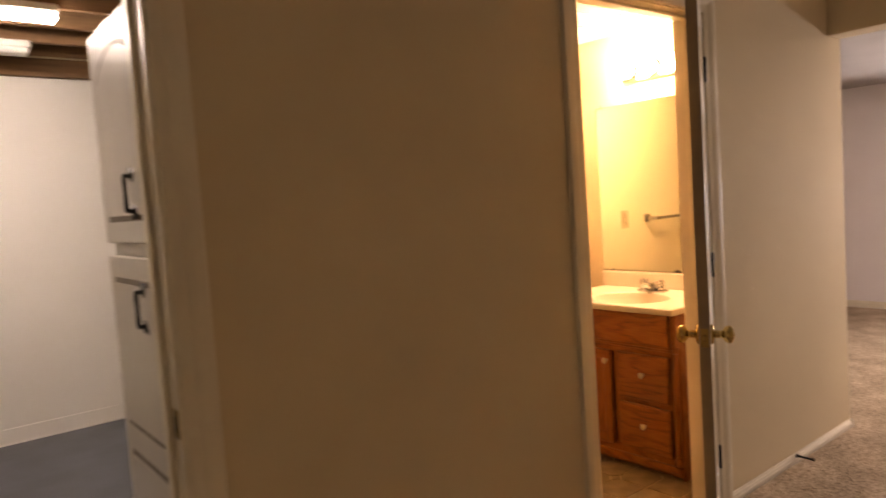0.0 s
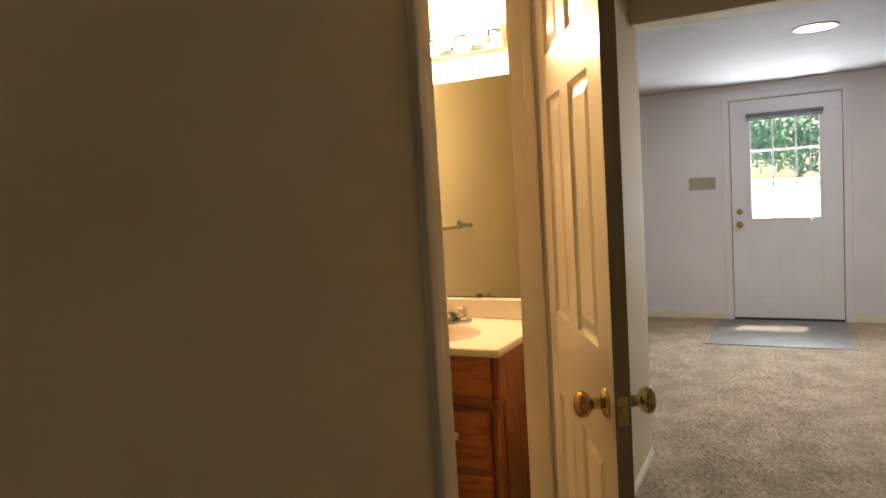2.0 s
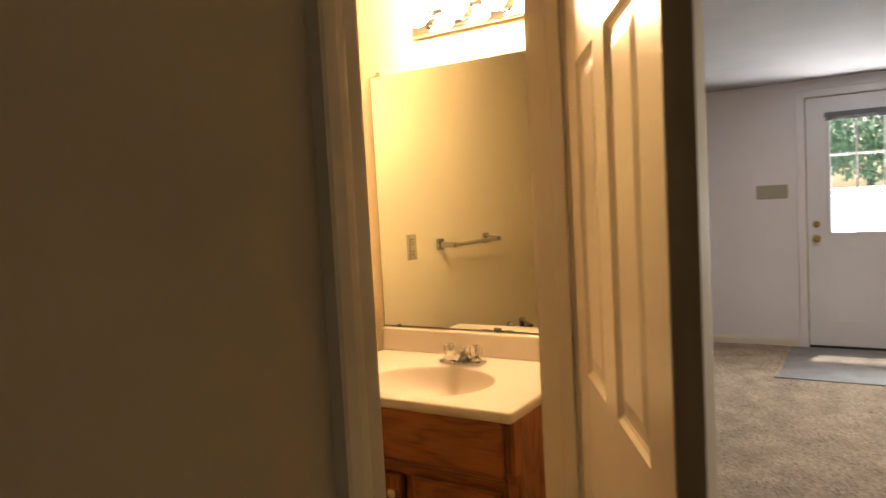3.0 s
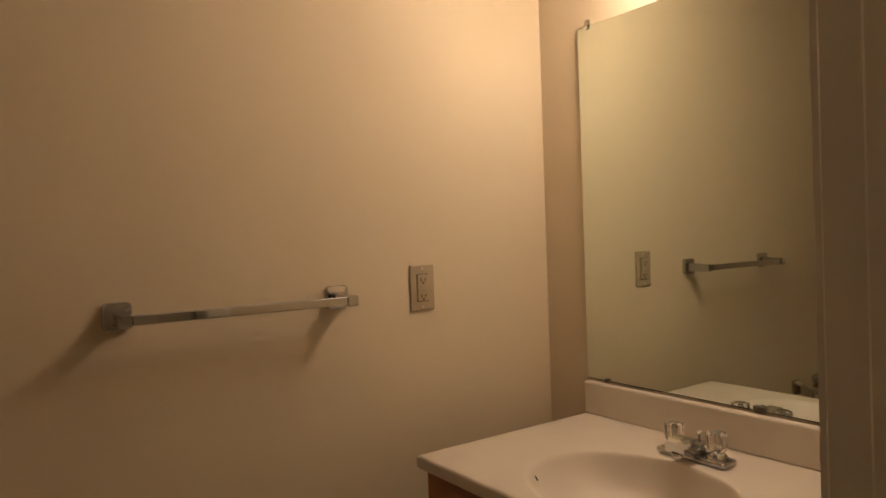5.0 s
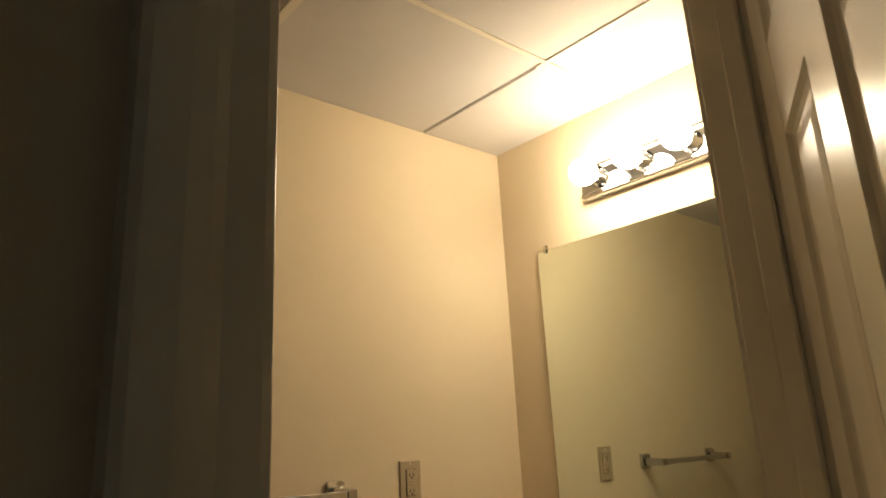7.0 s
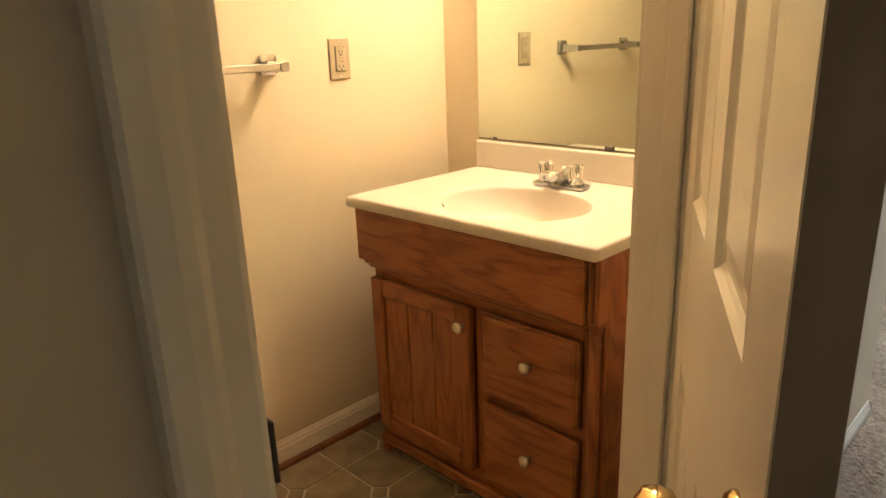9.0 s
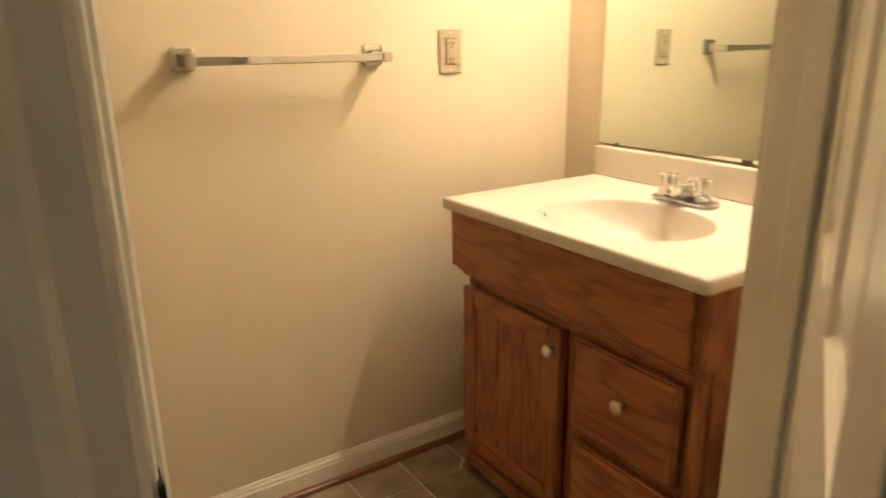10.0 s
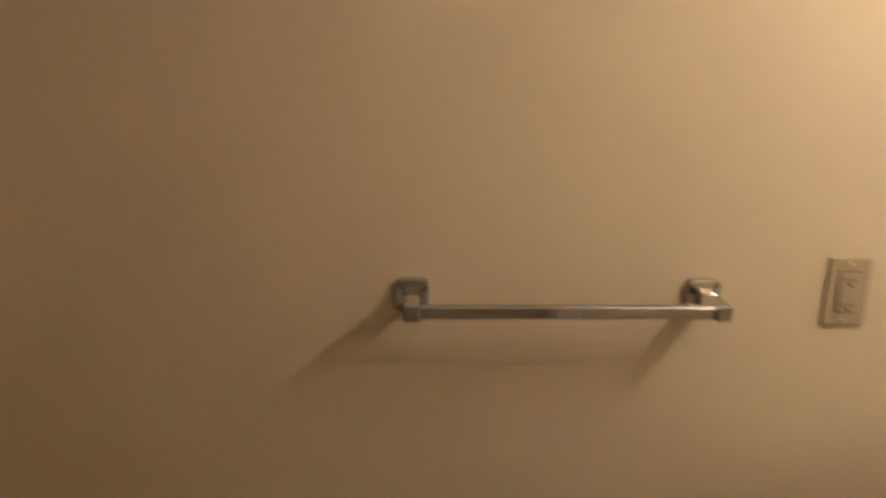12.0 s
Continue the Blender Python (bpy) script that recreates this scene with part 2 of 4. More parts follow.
def thing(name, at, label, category, group="", rz=0.0):
    ob = new(name)
    ob.matrix_world = pose(*at, 0, 0, rz)
    ob.empty_display_size = 0.05
    return tagged(ob, label=label, category=category, group=group)


def structure(name, bm, mat, label, category="wall"):
    return tagged(new(name, mesh_of(name, bm, mat)), label=label, category=category, kind="structure")


# ---- setting ----
HALL, BATH = -1.24, -1.12          # the two faces of the wall with the bathroom door
FB = -0.035                        # bathroom floor
JL, JR = -1.471, -0.712             # bathroom door jambs
UL, UR = -3.65, -2.84              # utility room door jambs
TOP = 2.68
HEAD = 2.03

bm = box((-4.72, HALL, -0.04), (UL - 0.02, BATH, TOP))
box((UL - 0.02, HALL, HEAD + 0.02), (UR + 0.02, BATH, TOP), bm=bm)
box((UR + 0.02, HALL, -0.04), (JL - 0.02, BATH, TOP), bm=bm)
box((JL - 0.02, HALL, HEAD + 0.02), (JR + 0.02, BATH, TOP), bm=bm)
box((JR + 0.02, HALL, -0.04), (0.635, BATH, TOP), bm=bm)
structure("wall_hall", bm, M_wall, "cream painted drywall between hall and bathroom")
structure("wall_towel", box((-2.42, 0, -0.06), (0.0, 0.11, TOP)), M_wall, "cream painted bathroom wall behind the towel bar")
structure("wall_mirror", box((0.0, BATH, -0.06), (0.11, 0.11, TOP)), M_wall, "cream painted bathroom wall behind the vanity")
structure("wall_bath_end", box((-2.42, BATH, -0.06), (-2.31, 0, TOP)), M_wall, "cream painted bathroom end wall")
structure("wall_family_side", box((0.515, BATH, -0.04), (0.635, 2.6, TOP)), M_wall, "cream painted wall turning into the family room")
structure("wall_hall_back", box((-4.84, -3.27, -0.04), (-4.72, 2.6, TOP)), M_wall, "cream painted end wall")
structure("wall_hall_side", box((-4.72, -3.27, -0.04), (0.635, -3.15, TOP)), M_wall, "cream painted hall side wall")
structure("wall_utility", box((-4.72, 2.39, -0.04), (0.515, 2.51, TOP)), M_white, "white painted utility room wall")

FX, DY0, DY1 = 4.25, -2.262, -1.342   # far wall and its garden door
bm = box((FX, -5.0, -0.04), (FX + 0.14, DY0 - 0.02, TOP))
box((FX, DY0 - 0.02, 2.07), (FX + 0.14, DY1 + 0.02, TOP), bm=bm)
box((FX, DY1 + 0.02, -0.04), (FX + 0.14, 2.6, TOP), bm=bm)
structure("wall_far", bm, M_far_wall, "pale lilac-white painted wall with the garden door")
structure("wall_family_right", box((0.515, -5.12, -0.04), (FX + 0.14, -5.0, TOP)), M_far_wall, "pale painted family room wall")
structure("wall_family_left", box((0.635, 2.6, -0.04), (FX + 0.14, 2.72, TOP)), M_far_wall, "pale painted family room wall")
structure("wall_family_back", box((0.515, -5.0, -0.04), (0.635, -3.27, TOP)), M_far_wall, "pale painted family room wall")

structure("floor_carpet", box((-4.72, -5.0, -0.08), (FX, HALL, 0.0)), M_carpet, "beige cut-pile carpet", "carpet")
structure("floor_carpet_side", box((0.635, HALL, -0.08), (FX, 2.6, 0.0)), M_carpet, "beige cut-pile carpet", "carpet")


def carpet_pile(name, x0, x1, y0, y1, step):
    """Cut pile: a fine uneven sheet of tufts lying on the carpet, cut out under the entry flooring."""
    nx, ny = int((x1 - x0) / step), int((y1 - y0) / step)
    rng = np.random.default_rng(3)
    gx, gy = np.meshgrid(np.linspace(x0, x1, nx), np.linspace(y0, y1, ny), indexing="ij")
    jx, jy = rng.normal(0, step * 0.3, gx.shape), rng.normal(0, step * 0.3, gx.shape)
    gz = np.abs(rng.normal(0, 0.0012, gx.shape)) + 0.003 + 0.002 * np.sin(gx * 9 + gy * 5) * np.sin(gy * 11 - gx * 3)
    for edge in (gz[0], gz[-1]):
        edge[:] = 0.003
    gz[:, 0] = gz[:, -1] = -0.002
    gz[(gx > 3.13) & (gy > -2.30) & (gy < -1.18)] = -0.004
    jx[0] = jx[-1] = 0
    jy[:, 0] = jy[:, -1] = 0
    co = np.stack((gx + jx, gy + jy, gz), -1).reshape(-1, 3)
    i = np.arange(nx * ny).reshape(nx, ny)
    quads = np.stack((i[:-1, :-1], i[1:, :-1], i[1:, 1:], i[:-1, 1:]), -1).reshape(-1, 4)
    me = bpy.data.meshes.new(name)
    me.from_pydata(co.tolist(), [], quads.tolist())
    me.materials.append(M_carpet)
    return tagged(new(name, me), "beige cut-pile carpet", "carpet", kind="structure")


carpet_pile("floor_carpet_pile", -0.70, 0.68, -2.75, HALL - 0.012, 0.0065)
carpet_pile("floor_carpet_pile_side", 0.68, FX - 0.012, -2.75, 0.2, 0.0075)
bm = box((-4.72, BATH, -0.08), (-2.42, 2.39, -0.002))
box((-2.42, 0.11, -0.08), (0.515, 2.39, -0.002), bm=bm)
structure("floor_utility", bm, M_floor_paint, "blue-grey painted concrete floor", "floor")
structure("floor_sill", box((UL - 0.02, HALL, -0.08), (UR + 0.02, BATH, -0.001)), M_floor_paint, "painted threshold floor", "floor")

structure("ceiling_hall", box((-4.72, -3.15, 2.28), (0.476, HALL, TOP)), M_ceiling, "white hall ceiling", "ceiling")
structure("ceiling_family", box((0.635, -5.0, 2.20), (FX, 2.6, TOP)), M_ceiling_family, "white textured family room ceiling, dim light put into its colour", "ceiling")
structure("beam", box((0.476, -3.15, 2.058), (0.635, HALL - 0.001, TOP), 0.004), M_wall, "boxed-in drywall beam across the hall", "beam")
structure("beam_side", box((0.515, -3.27, 2.058), (0.635, -3.15, TOP)), M_wall, "boxed-in drywall beam end", "beam")
structure("ceiling_utility", box((-4.84, BATH, TOP), (0.635, 2.51, TOP + 0.06)), M_joist, "bare board subfloor above the utility room", "ceiling")

# bathroom ceiling: lay-in panels and the strips between them
bm = box((-2.31, BATH, 2.245), (0, 0, 2.28))
for x0, x1 in ((-2.31, -1.615), (-1.605, -1.005), (-0.995, -0.345), (-0.335, 0.0)):
    for y0, y1 in ((BATH, -0.535), (-0.525, 0.0)):
        box((x0, y0, 2.233), (x1, y1, 2.246), 0.003, bm=bm)
structure("ceiling_bath", bm, M_ceiling, "white lay-in panel bathroom ceiling with narrow seams", "ceiling")
bm = box((-1.012, BATH, 2.2285), (-0.988, 0, 2.2345), 0.001)
box((-0.347, BATH, 2.2285), (-0.333, -0.50, 2.2345), 0.001, bm=bm)
box((-0.988, -0.537, 2.2287), (-0.347, -0.523, 2.2345), 0.001, bm=bm)
box((-0.333, -0.537, 2.2287), (0, -0.523, 2.2345), 0.001, bm=bm)
structure("trim_ceiling_strips", bm, M_trim, "white ceiling panel strips", "trim")

COLONIAL = [(0, 0), (0.009, 0), (0.011, 0.006), (0.012, 0.028), (0.015, 0.036), (0.018, 0.050), (0.0185, 0.070), (0.0165, 0.0755), (0, 0.076)]


def casing(name, x0, x1, y, side, label):
    """Moulded casing round an opening from x0 to x1 on the wall face y; side -1 lies on the hall side."""
    root = thing(name, ((x0 + x1) / 2, y, 0), label, "door casing")
    root["kind"] = "structure"
    d = 0.006
    for px, sgn in ((x0 - d, -1), (x1 + d, 1)):
        bm = bmesh.new()
        ring0, ring1 = [], []
        for out, w in COLONIAL:
            ring0.append(bm.verts.new((px + sgn * w - (x0 + x1) / 2, side * out, 0)))
            ring1.append(bm.verts.new((px + sgn * w - (x0 + x1) / 2, side * out, HEAD + d + w)))
        n = len(COLONIAL)
        for i in range(n):
            bm.faces.new((ring0[i], ring0[(i + 1) % n], ring1[(i + 1) % n], ring1[i]))
        bm.faces.new(ring0)
        bm.faces.new(ring1)
        bmesh.ops.recalc_face_normals(bm, faces=bm.faces[:])
        part("side_casing", bm, M_trim, root)
    bm = bmesh.new()
    h = (x1 - x0) / 2 + d
    ring0 = [bm.verts.new((-h - w, side * out, HEAD + d + w)) for out, w in COLONIAL]
    ring1 = [bm.verts.new((h + w, side * out, HEAD + d + w)) for out, w in COLONIAL]
    n = len(COLONIAL)
    for i in range(n):
        bm.faces.new((ring0[i], ring0[(i + 1) % n], ring1[(i + 1) % n], ring1[i]))
    bmesh.ops.recalc_face_normals(bm, faces=bm.faces[:])
    part("head_casing", bm, M_trim, root)
    return root


def jamb(name, x0, x1, label, stop_y):
    root = thing(name, ((x0 + x1) / 2, HALL, 0), label, "door frame")
    root["kind"] = "structure"
    h, w = (x1 - x0) / 2, BATH - HALL
    low = -0.035
    part("side_jamb", box((-h - 0.019, 0, low), (-h, w, HEAD + 0.019), 0.002), M_trim, root)
    part("side_jamb", box((h, 0, low), (h + 0.019, w, HEAD + 0.019), 0.002), M_trim, root)
    part("head_jamb", box((-h, 0, HEAD), (h, w, HEAD + 0.019), 0.002), M_trim, root)
    part("door_stop", box((-h - 0.001, stop_y, low), (-h + 0.011, stop_y + 0.034, HEAD), 0.003), M_trim, root)
    part("door_stop", box((h - 0.011, stop_y, low), (h + 0.001, stop_y + 0.034, HEAD), 0.003), M_trim, root)
    part("door_stop", box((-h + 0.011, stop_y, HEAD - 0.011), (h - 0.011, stop_y + 0.034, HEAD + 0.001), 0.003), M_trim, root)
    return root


casing("trim_bath_door_hall", JL, JR, HALL, -1, "white moulded casing round the bathroom doorway")
casing("trim_bath_door_inside", JL, JR, BATH, 1, "white moulded casing inside the bathroom doorway")
casing("trim_utility_door_hall", UL, UR, HALL, -1, "white moulded casing round the utility doorway")
casing("trim_utility_door_inside", UL, UR, BATH, 1, "white moulded casing inside the utility doorway")
fr = jamb("door_frame_bath", JL, JR, "white painted bathroom door frame with stop", 0.042)
part("strike_plate", box(((JL - JR) / 2 - 0.0005, 0.004, 0.878), ((JL - JR) / 2 + 0.0015, 0.032, 0.942), 0.0005), M_black_iron, fr, "dark metal strike plate")
part("strike_lip", box(((JL - JR) / 2 - 0.002, -0.005, 0.884), ((JL - JR) / 2 + 0.002, 0.006, 0.938), 0.0008), M_black_iron, fr, "dark metal strike lip")
fr = jamb("door_frame_utility", UL, UR, "white painted utility door frame with stop", 0.06)
part("strike_plate", box((0.4025, 0.01, 0.89), (0.4055, 0.045, 0.955), 0.0008), M_brass, fr, "tarnished brass strike plate")
part("strike_hole", box((0.4015, 0.02, 0.905), (0.4028, 0.035, 0.94), 0.0004), M_dark, fr, "dark latch hole")


def strip(name, a, b, profile, mat, label, cat="baseboard"):
    return structure(name, extrude_profile(profile, a, b), mat, label, cat)


BASE = [(0, 0), (0.013, 0), (0.013, 0.062), (0.010, 0.066), (0.010, 0.072), (0.006, 0.078), (0.004, 0.085), (0, 0.085)]
SHOE = [(0, 0), (0.015, 0), (0.0145, 0.006), (0.012, 0.011), (0.007, 0.015), (0, 0.017)]
strip("baseboard_towel", (-2.31, 0, FB), (0, 0, FB), BASE, M_trim, "white moulded baseboard")
strip("baseboard_shoe", (-2.31, -0.013, FB), (0, -0.013, FB), SHOE, M_shoe, "reddish wooden shoe moulding", "shoe moulding")
strip("baseboard_mirror", (0, 0, FB), (0, BATH, FB), BASE, M_trim, "white moulded baseboard")
strip("baseboard_hall", (JR + 0.085, HALL, -0.042), (0.635, HALL, -0.042), BASE, M_trim, "white moulded baseboard")
strip("baseboard_hall_mid", (UR + 0.085, HALL, -0.042), (JL - 0.085, HALL, -0.042), BASE, M_trim, "white moulded baseboard")
strip("baseboard_far", (FX, 2.6, -0.014), (FX, DY1 + 0.07, -0.014), BASE, M_trim, "white moulded baseboard")
strip("baseboard_far_side", (FX, DY0 - 0.07, -0.014), (FX, -5.0, -0.014), BASE, M_trim, "white moulded baseboard")
strip("baseboard_return", (0.635, 2.6, -0.042), (0.635, HALL - 0.013, -0.042), [(-p, q) for p, q in BASE], M_trim, "white moulded baseboard")
strip("baseboard_utility", (-4.72, 2.39, 0), (0.515, 2.39, 0), [(0, 0), (0.012, 0), (0.006, 0.01), (0.004, 0.10), (0, 0.104)], M_white, "white vinyl cove base")


# ---- bathroom ----
def build_door():
    w, h, th = 0.705, 2.01, 0.035
    root = thing("door_1", (JR - 0.003, HALL - 0.006, 0.012), "white six-panel interior door standing ajar, brass knobs", "door", rz=29.0)
    root["kind"] = "structure"
    cols = ((0.108, 0.295), (0.390, 0.592))
    rows = ((0.22, 0.735), (0.975, 1.59), (1.712, 1.89))
    bm = bmesh.new()
    for x0, x1 in ((0, 0.108), (0.592, w)):
        box((-x1, 0, 0), (-x0, th, h), 0.0015, bm=bm)
    box((-0.390, 0.0003, 0), (-0.295, th - 0.0003, h), 0.0, bm=bm)
    for z0, z1 in ((0, 0.22), (0.735, 0.975), (1.59, 1.712), (1.89, h)):
        for x0, x1 in cols:
            box((-x1, 0.0003, z0), (-x0, th - 0.0003, z1), 0.0, bm=bm)
    part("leaf", bm, M_door, root)
    for x0, x1 in cols:
        for z0, z1 in rows:
            # sunk field with a raised centre on both faces
            tmp = bmesh.new()
            steps = ((0.0, 0.0), (0.006, 0.006), (0.012, 0.009), (0.02, 0.009), (0.045, 0.003), (0.05, 0.003))
            for face in (0, 1):
                rings = []
                for inset, deep in steps:
                    y = deep if face == 0 else th - deep
                    rings.append([tmp.verts.new((-(x0 + inset), y, z0 + inset)), tmp.verts.new((-(x1 - inset), y, z0 + inset)),
                                  tmp.verts.new((-(x1 - inset), y, z1 - inset)), tmp.verts.new((-(x0 + inset), y, z1 - inset))])
                for a, b in zip(rings, rings[1:]):
                    for i in range(4):
                        tmp.faces.new((a[i], a[(i + 1) % 4], b[(i + 1) % 4], b[i]))
                tmp.faces.new(rings[-1])
            bmesh.ops.recalc_face_normals(tmp, faces=tmp.faces[:])
            part("panel", tmp, M_door, root)
    for sgn, y0 in ((1, th), (-1, 0.0)):
        kn = part("door_knob", lathe([(0.013, 0.004), (0.013, 0.02), (0.012, 0.03), (0.017, 0.036), (0.026, 0.042), (0.029, 0.052), (0.027, 0.062), (0.018, 0.068), (0.008, 0.07), (0.004, 0.072)],
                                     (-0.642, y0, 0.868), (0, sgn, 0)), M_brass, root, "polished brass door knob")
        part("rosette", lathe([(0.033, 0), (0.033, 0.003), (0.029, 0.008), (0.018, 0.011), (0.014, 0.012)], (-0.642, y0, 0.868), (0, sgn, 0)), M_brass, kn)
    part("edge_veneer", box((-w - 0.0006, 0.001, 0.001), (-w + 0.0004, th - 0.001, h - 0.001)), M_edge, root, "bare brown wood latch edge")
    part("latch_plate", box((-w - 0.0012, 0.006, 0.838), (-w + 0.002, 0.029, 0.898), 0.0005), M_brass, root, "brass latch plate")
    part("latch_bolt", box((-w - 0.009, 0.011, 0.859), (-w, 0.024, 0.877), 0.003), M_brass, root, "brass latch bolt")
    for z in (0.22, 1.02, 1.80):
        hg = part("hinge", box((0.0005, -0.001, z - 0.044), (0.0025, 0.030, z + 0.044), 0.0004), M_black_iron, root, "dark metal hinge leaf")
        part("knuckle", lathe([(0.003, -0.05), (0.0055, -0.046), (0.0055, 0.046), (0.003, 0.05)], (0.002, -0.006, z), n=12), M_black_iron, hg)
    return root


build_door()


def build_vanity():
    root = thing("bathroom_vanity", (0, 0, FB), "stained oak bathroom vanity with one door and two drawers", "vanity")
    Z = -FB   # heights below are over the hall floor; the root stands on the bathroom floor
    Y0, Y1 = -0.175, -0.950

    def P(name, lo, hi, mat, bev=0.002, label="", parent=root):
        return part(name, box((lo[0], lo[1], lo[2] + Z), (hi[0], hi[1], hi[2] + Z), bev), mat, parent, label)

    P("side_panel", (-0.490, Y1, FB), (-0.03, Y1 + 0.016, 0.768), M_oak_z)
    P("side_panel", (-0.490, Y0 - 0.016, FB), (-0.03, Y0, 0.768), M_oak_z)
    P("back_panel", (-0.03, Y1, 0.0), (-0.022, Y0, 0.768), M_oak_z)
    P("bottom_panel", (-0.488, Y1 + 0.016, 0.06), (-0.03, Y0 - 0.016, 0.075), M_oak_y)
    P("toe_board", (-0.466, Y1 + 0.016, FB), (-0.450, Y0 - 0.016, 0.06), M_oak_y, label="dark-stained oak toe board")
    # face frame
    P("stile", (-0.500, Y0 - 0.032, 0.03), (-0.490, Y0, 0.61), M_oak_z)
    P("stile", (-0.500, Y1, 0.03), (-0.490, Y1 + 0.055, 0.61), M_oak_z)
    P("stile", (-0.499, -0.617, 0.076), (-0.490, -0.568, 0.550), M_oak_z)
    P("rail", (-0.500, Y1 + 0.055, 0.03), (-0.490, Y0 - 0.032, 0.076), M_oak_y)
    P("rail", (-0.500, Y1 + 0.055, 0.550), (-0.490, Y0 - 0.032, 0.61), M_oak_y)
    P("rail", (-0.499, Y1 + 0.055, 0.298), (-0.490, -0.617, 0.330), M_oak_y)
    P("base_moulding", (-0.520, Y1 + 0.002, 0.0), (-0.500, Y0 - 0.002, 0.036), M_oak_y, 0.004)
    # frieze under the top, its fluted end block and the bead below
    P("frieze", (-0.550, Y1 + 0.030, 0.612), (-0.524, Y0 + 0.012, 0.7683), M_oak_y, 0.003)
    fl = P("fluted_block", (-0.532, Y1, 0.612), (-0.490, Y1 + 0.030, 0.769), M_oak_z, 0.002)
    for k in range(3):
        y = Y1 + 0.007 + 0.008 * k
        part("flute", lathe([(0.0028, 0), (0.0032, 0.01), (0.0032, 0.13), (0.0028, 0.14)], (-0.534, y, 0.62 + Z), n=10), M_oak_z, fl)
    P("cap_moulding", (-0.536, Y1 + 0.03, 0.596), (-0.490, Y0 + 0.006, 0.612), M_oak_y, 0.005)
    P("cove_moulding", (-0.522, Y1 + 0.03, 0.582), (-0.490, Y0 + 0.002, 0.596), M_oak_y, 0.004)
    part("pilaster_capital", lathe([(0.014, 0.0), (0.017, 0.003), (0.014, 0.007), (0.017, 0.011), (0.014, 0.015), (0.019, 0.02), (0.019, 0.03)], (-0.508, Y1 + 0.02, 0.582 + Z), n=20), M_oak_z, root)
    part("pilaster", lathe([(0.013, 0.0), (0.013, 0.50)], (-0.508, Y1 + 0.02, 0.08 + Z), n=20), M_oak_z, root)
    part("pilaster_foot", lathe([(0.018, 0.0), (0.018, 0.03), (0.014, 0.036), (0.013, 0.042)], (-0.508, Y1 + 0.02, 0.04 + Z), n=20), M_oak_z, root)
    part("corner_foot", lathe([(0.014, 0.0), (0.018, 0.01), (0.018, 0.05), (0.013, 0.06)], (-0.504, Y0 - 0.014, 0.0), n=20), M_oak_z, root)
    # door with a boarded field
    x0, x1 = -0.527, -0.501
    dr = P("cabinet_door", (x0, -0.568, 0.070), (x1, -0.525, 0.554), M_oak_z, 0.004)
    for nm, lo, hi, mat in (("door_stile", (x0, -0.232, 0.070), (x1, -0.182, 0.554), M_oak_z),
                            ("door_rail", (x0, -0.525, 0.504), (x1, -0.232, 0.554), M_oak_y),
                            ("door_rail", (x0, -0.525, 0.070), (x1, -0.232, 0.121), M_oak_y)):
        P(nm, lo, hi, mat, 0.004, parent=dr)
    for a, b in ((-0.525, -0.429), (-0.426, -0.330), (-0.327, -0.232)):
        P("field_board", (x0 + 0.008, a, 0.119), (x1, b, 0.506), M_oak_z, 0.0025, parent=dr)
    # drawers with a bevelled front
    fronts = [dr]
    for z0, z1 in ((0.327, 0.554), (0.072, 0.301)):
        tmp = bmesh.new()
        rings = []
        for inset, x in ((0, x1), (0, x0 + 0.010), (0.004, x0 + 0.008), (0.006, x0 + 0.003), (0.016, x0), (0.018, x0)):
            rings.append([tmp.verts.new((x, -0.608 - inset, z0 + inset + Z)), tmp.verts.new((x, -0.894 + inset, z0 + inset + Z)),
                          tmp.verts.new((x, -0.894 + inset, z1 - inset + Z)), tmp.verts.new((x, -0.608 - inset, z1 - inset + Z))])
        for a, b in zip(rings, rings[1:]):
            for i in range(4):
                tmp.faces.new((a[i], a[(i + 1) % 4], b[(i + 1) % 4], b[i]))
        tmp.faces.new(rings[0][::-1])
        tmp.faces.new(rings[-1])
        bmesh.ops.recalc_face_normals(tmp, faces=tmp.faces[:])
        fronts.append(part("drawer_front", tmp, M_oak_y, root))
    for fr_, y, z in zip(fronts, (-0.547, -0.761, -0.761), (0.502, 0.458, 0.204)):
        part("knob", lathe([(0.008, 0), (0.006, 0.006), (0.008, 0.011), (0.0145, 0.016), (0.0155, 0.020), (0.012, 0.025), (0.004, 0.027)], (x0, y, z + Z), (-1, 0, 0), n=20), M_nickel, fr_, "satin nickel knob")
    return root


build_vanity()


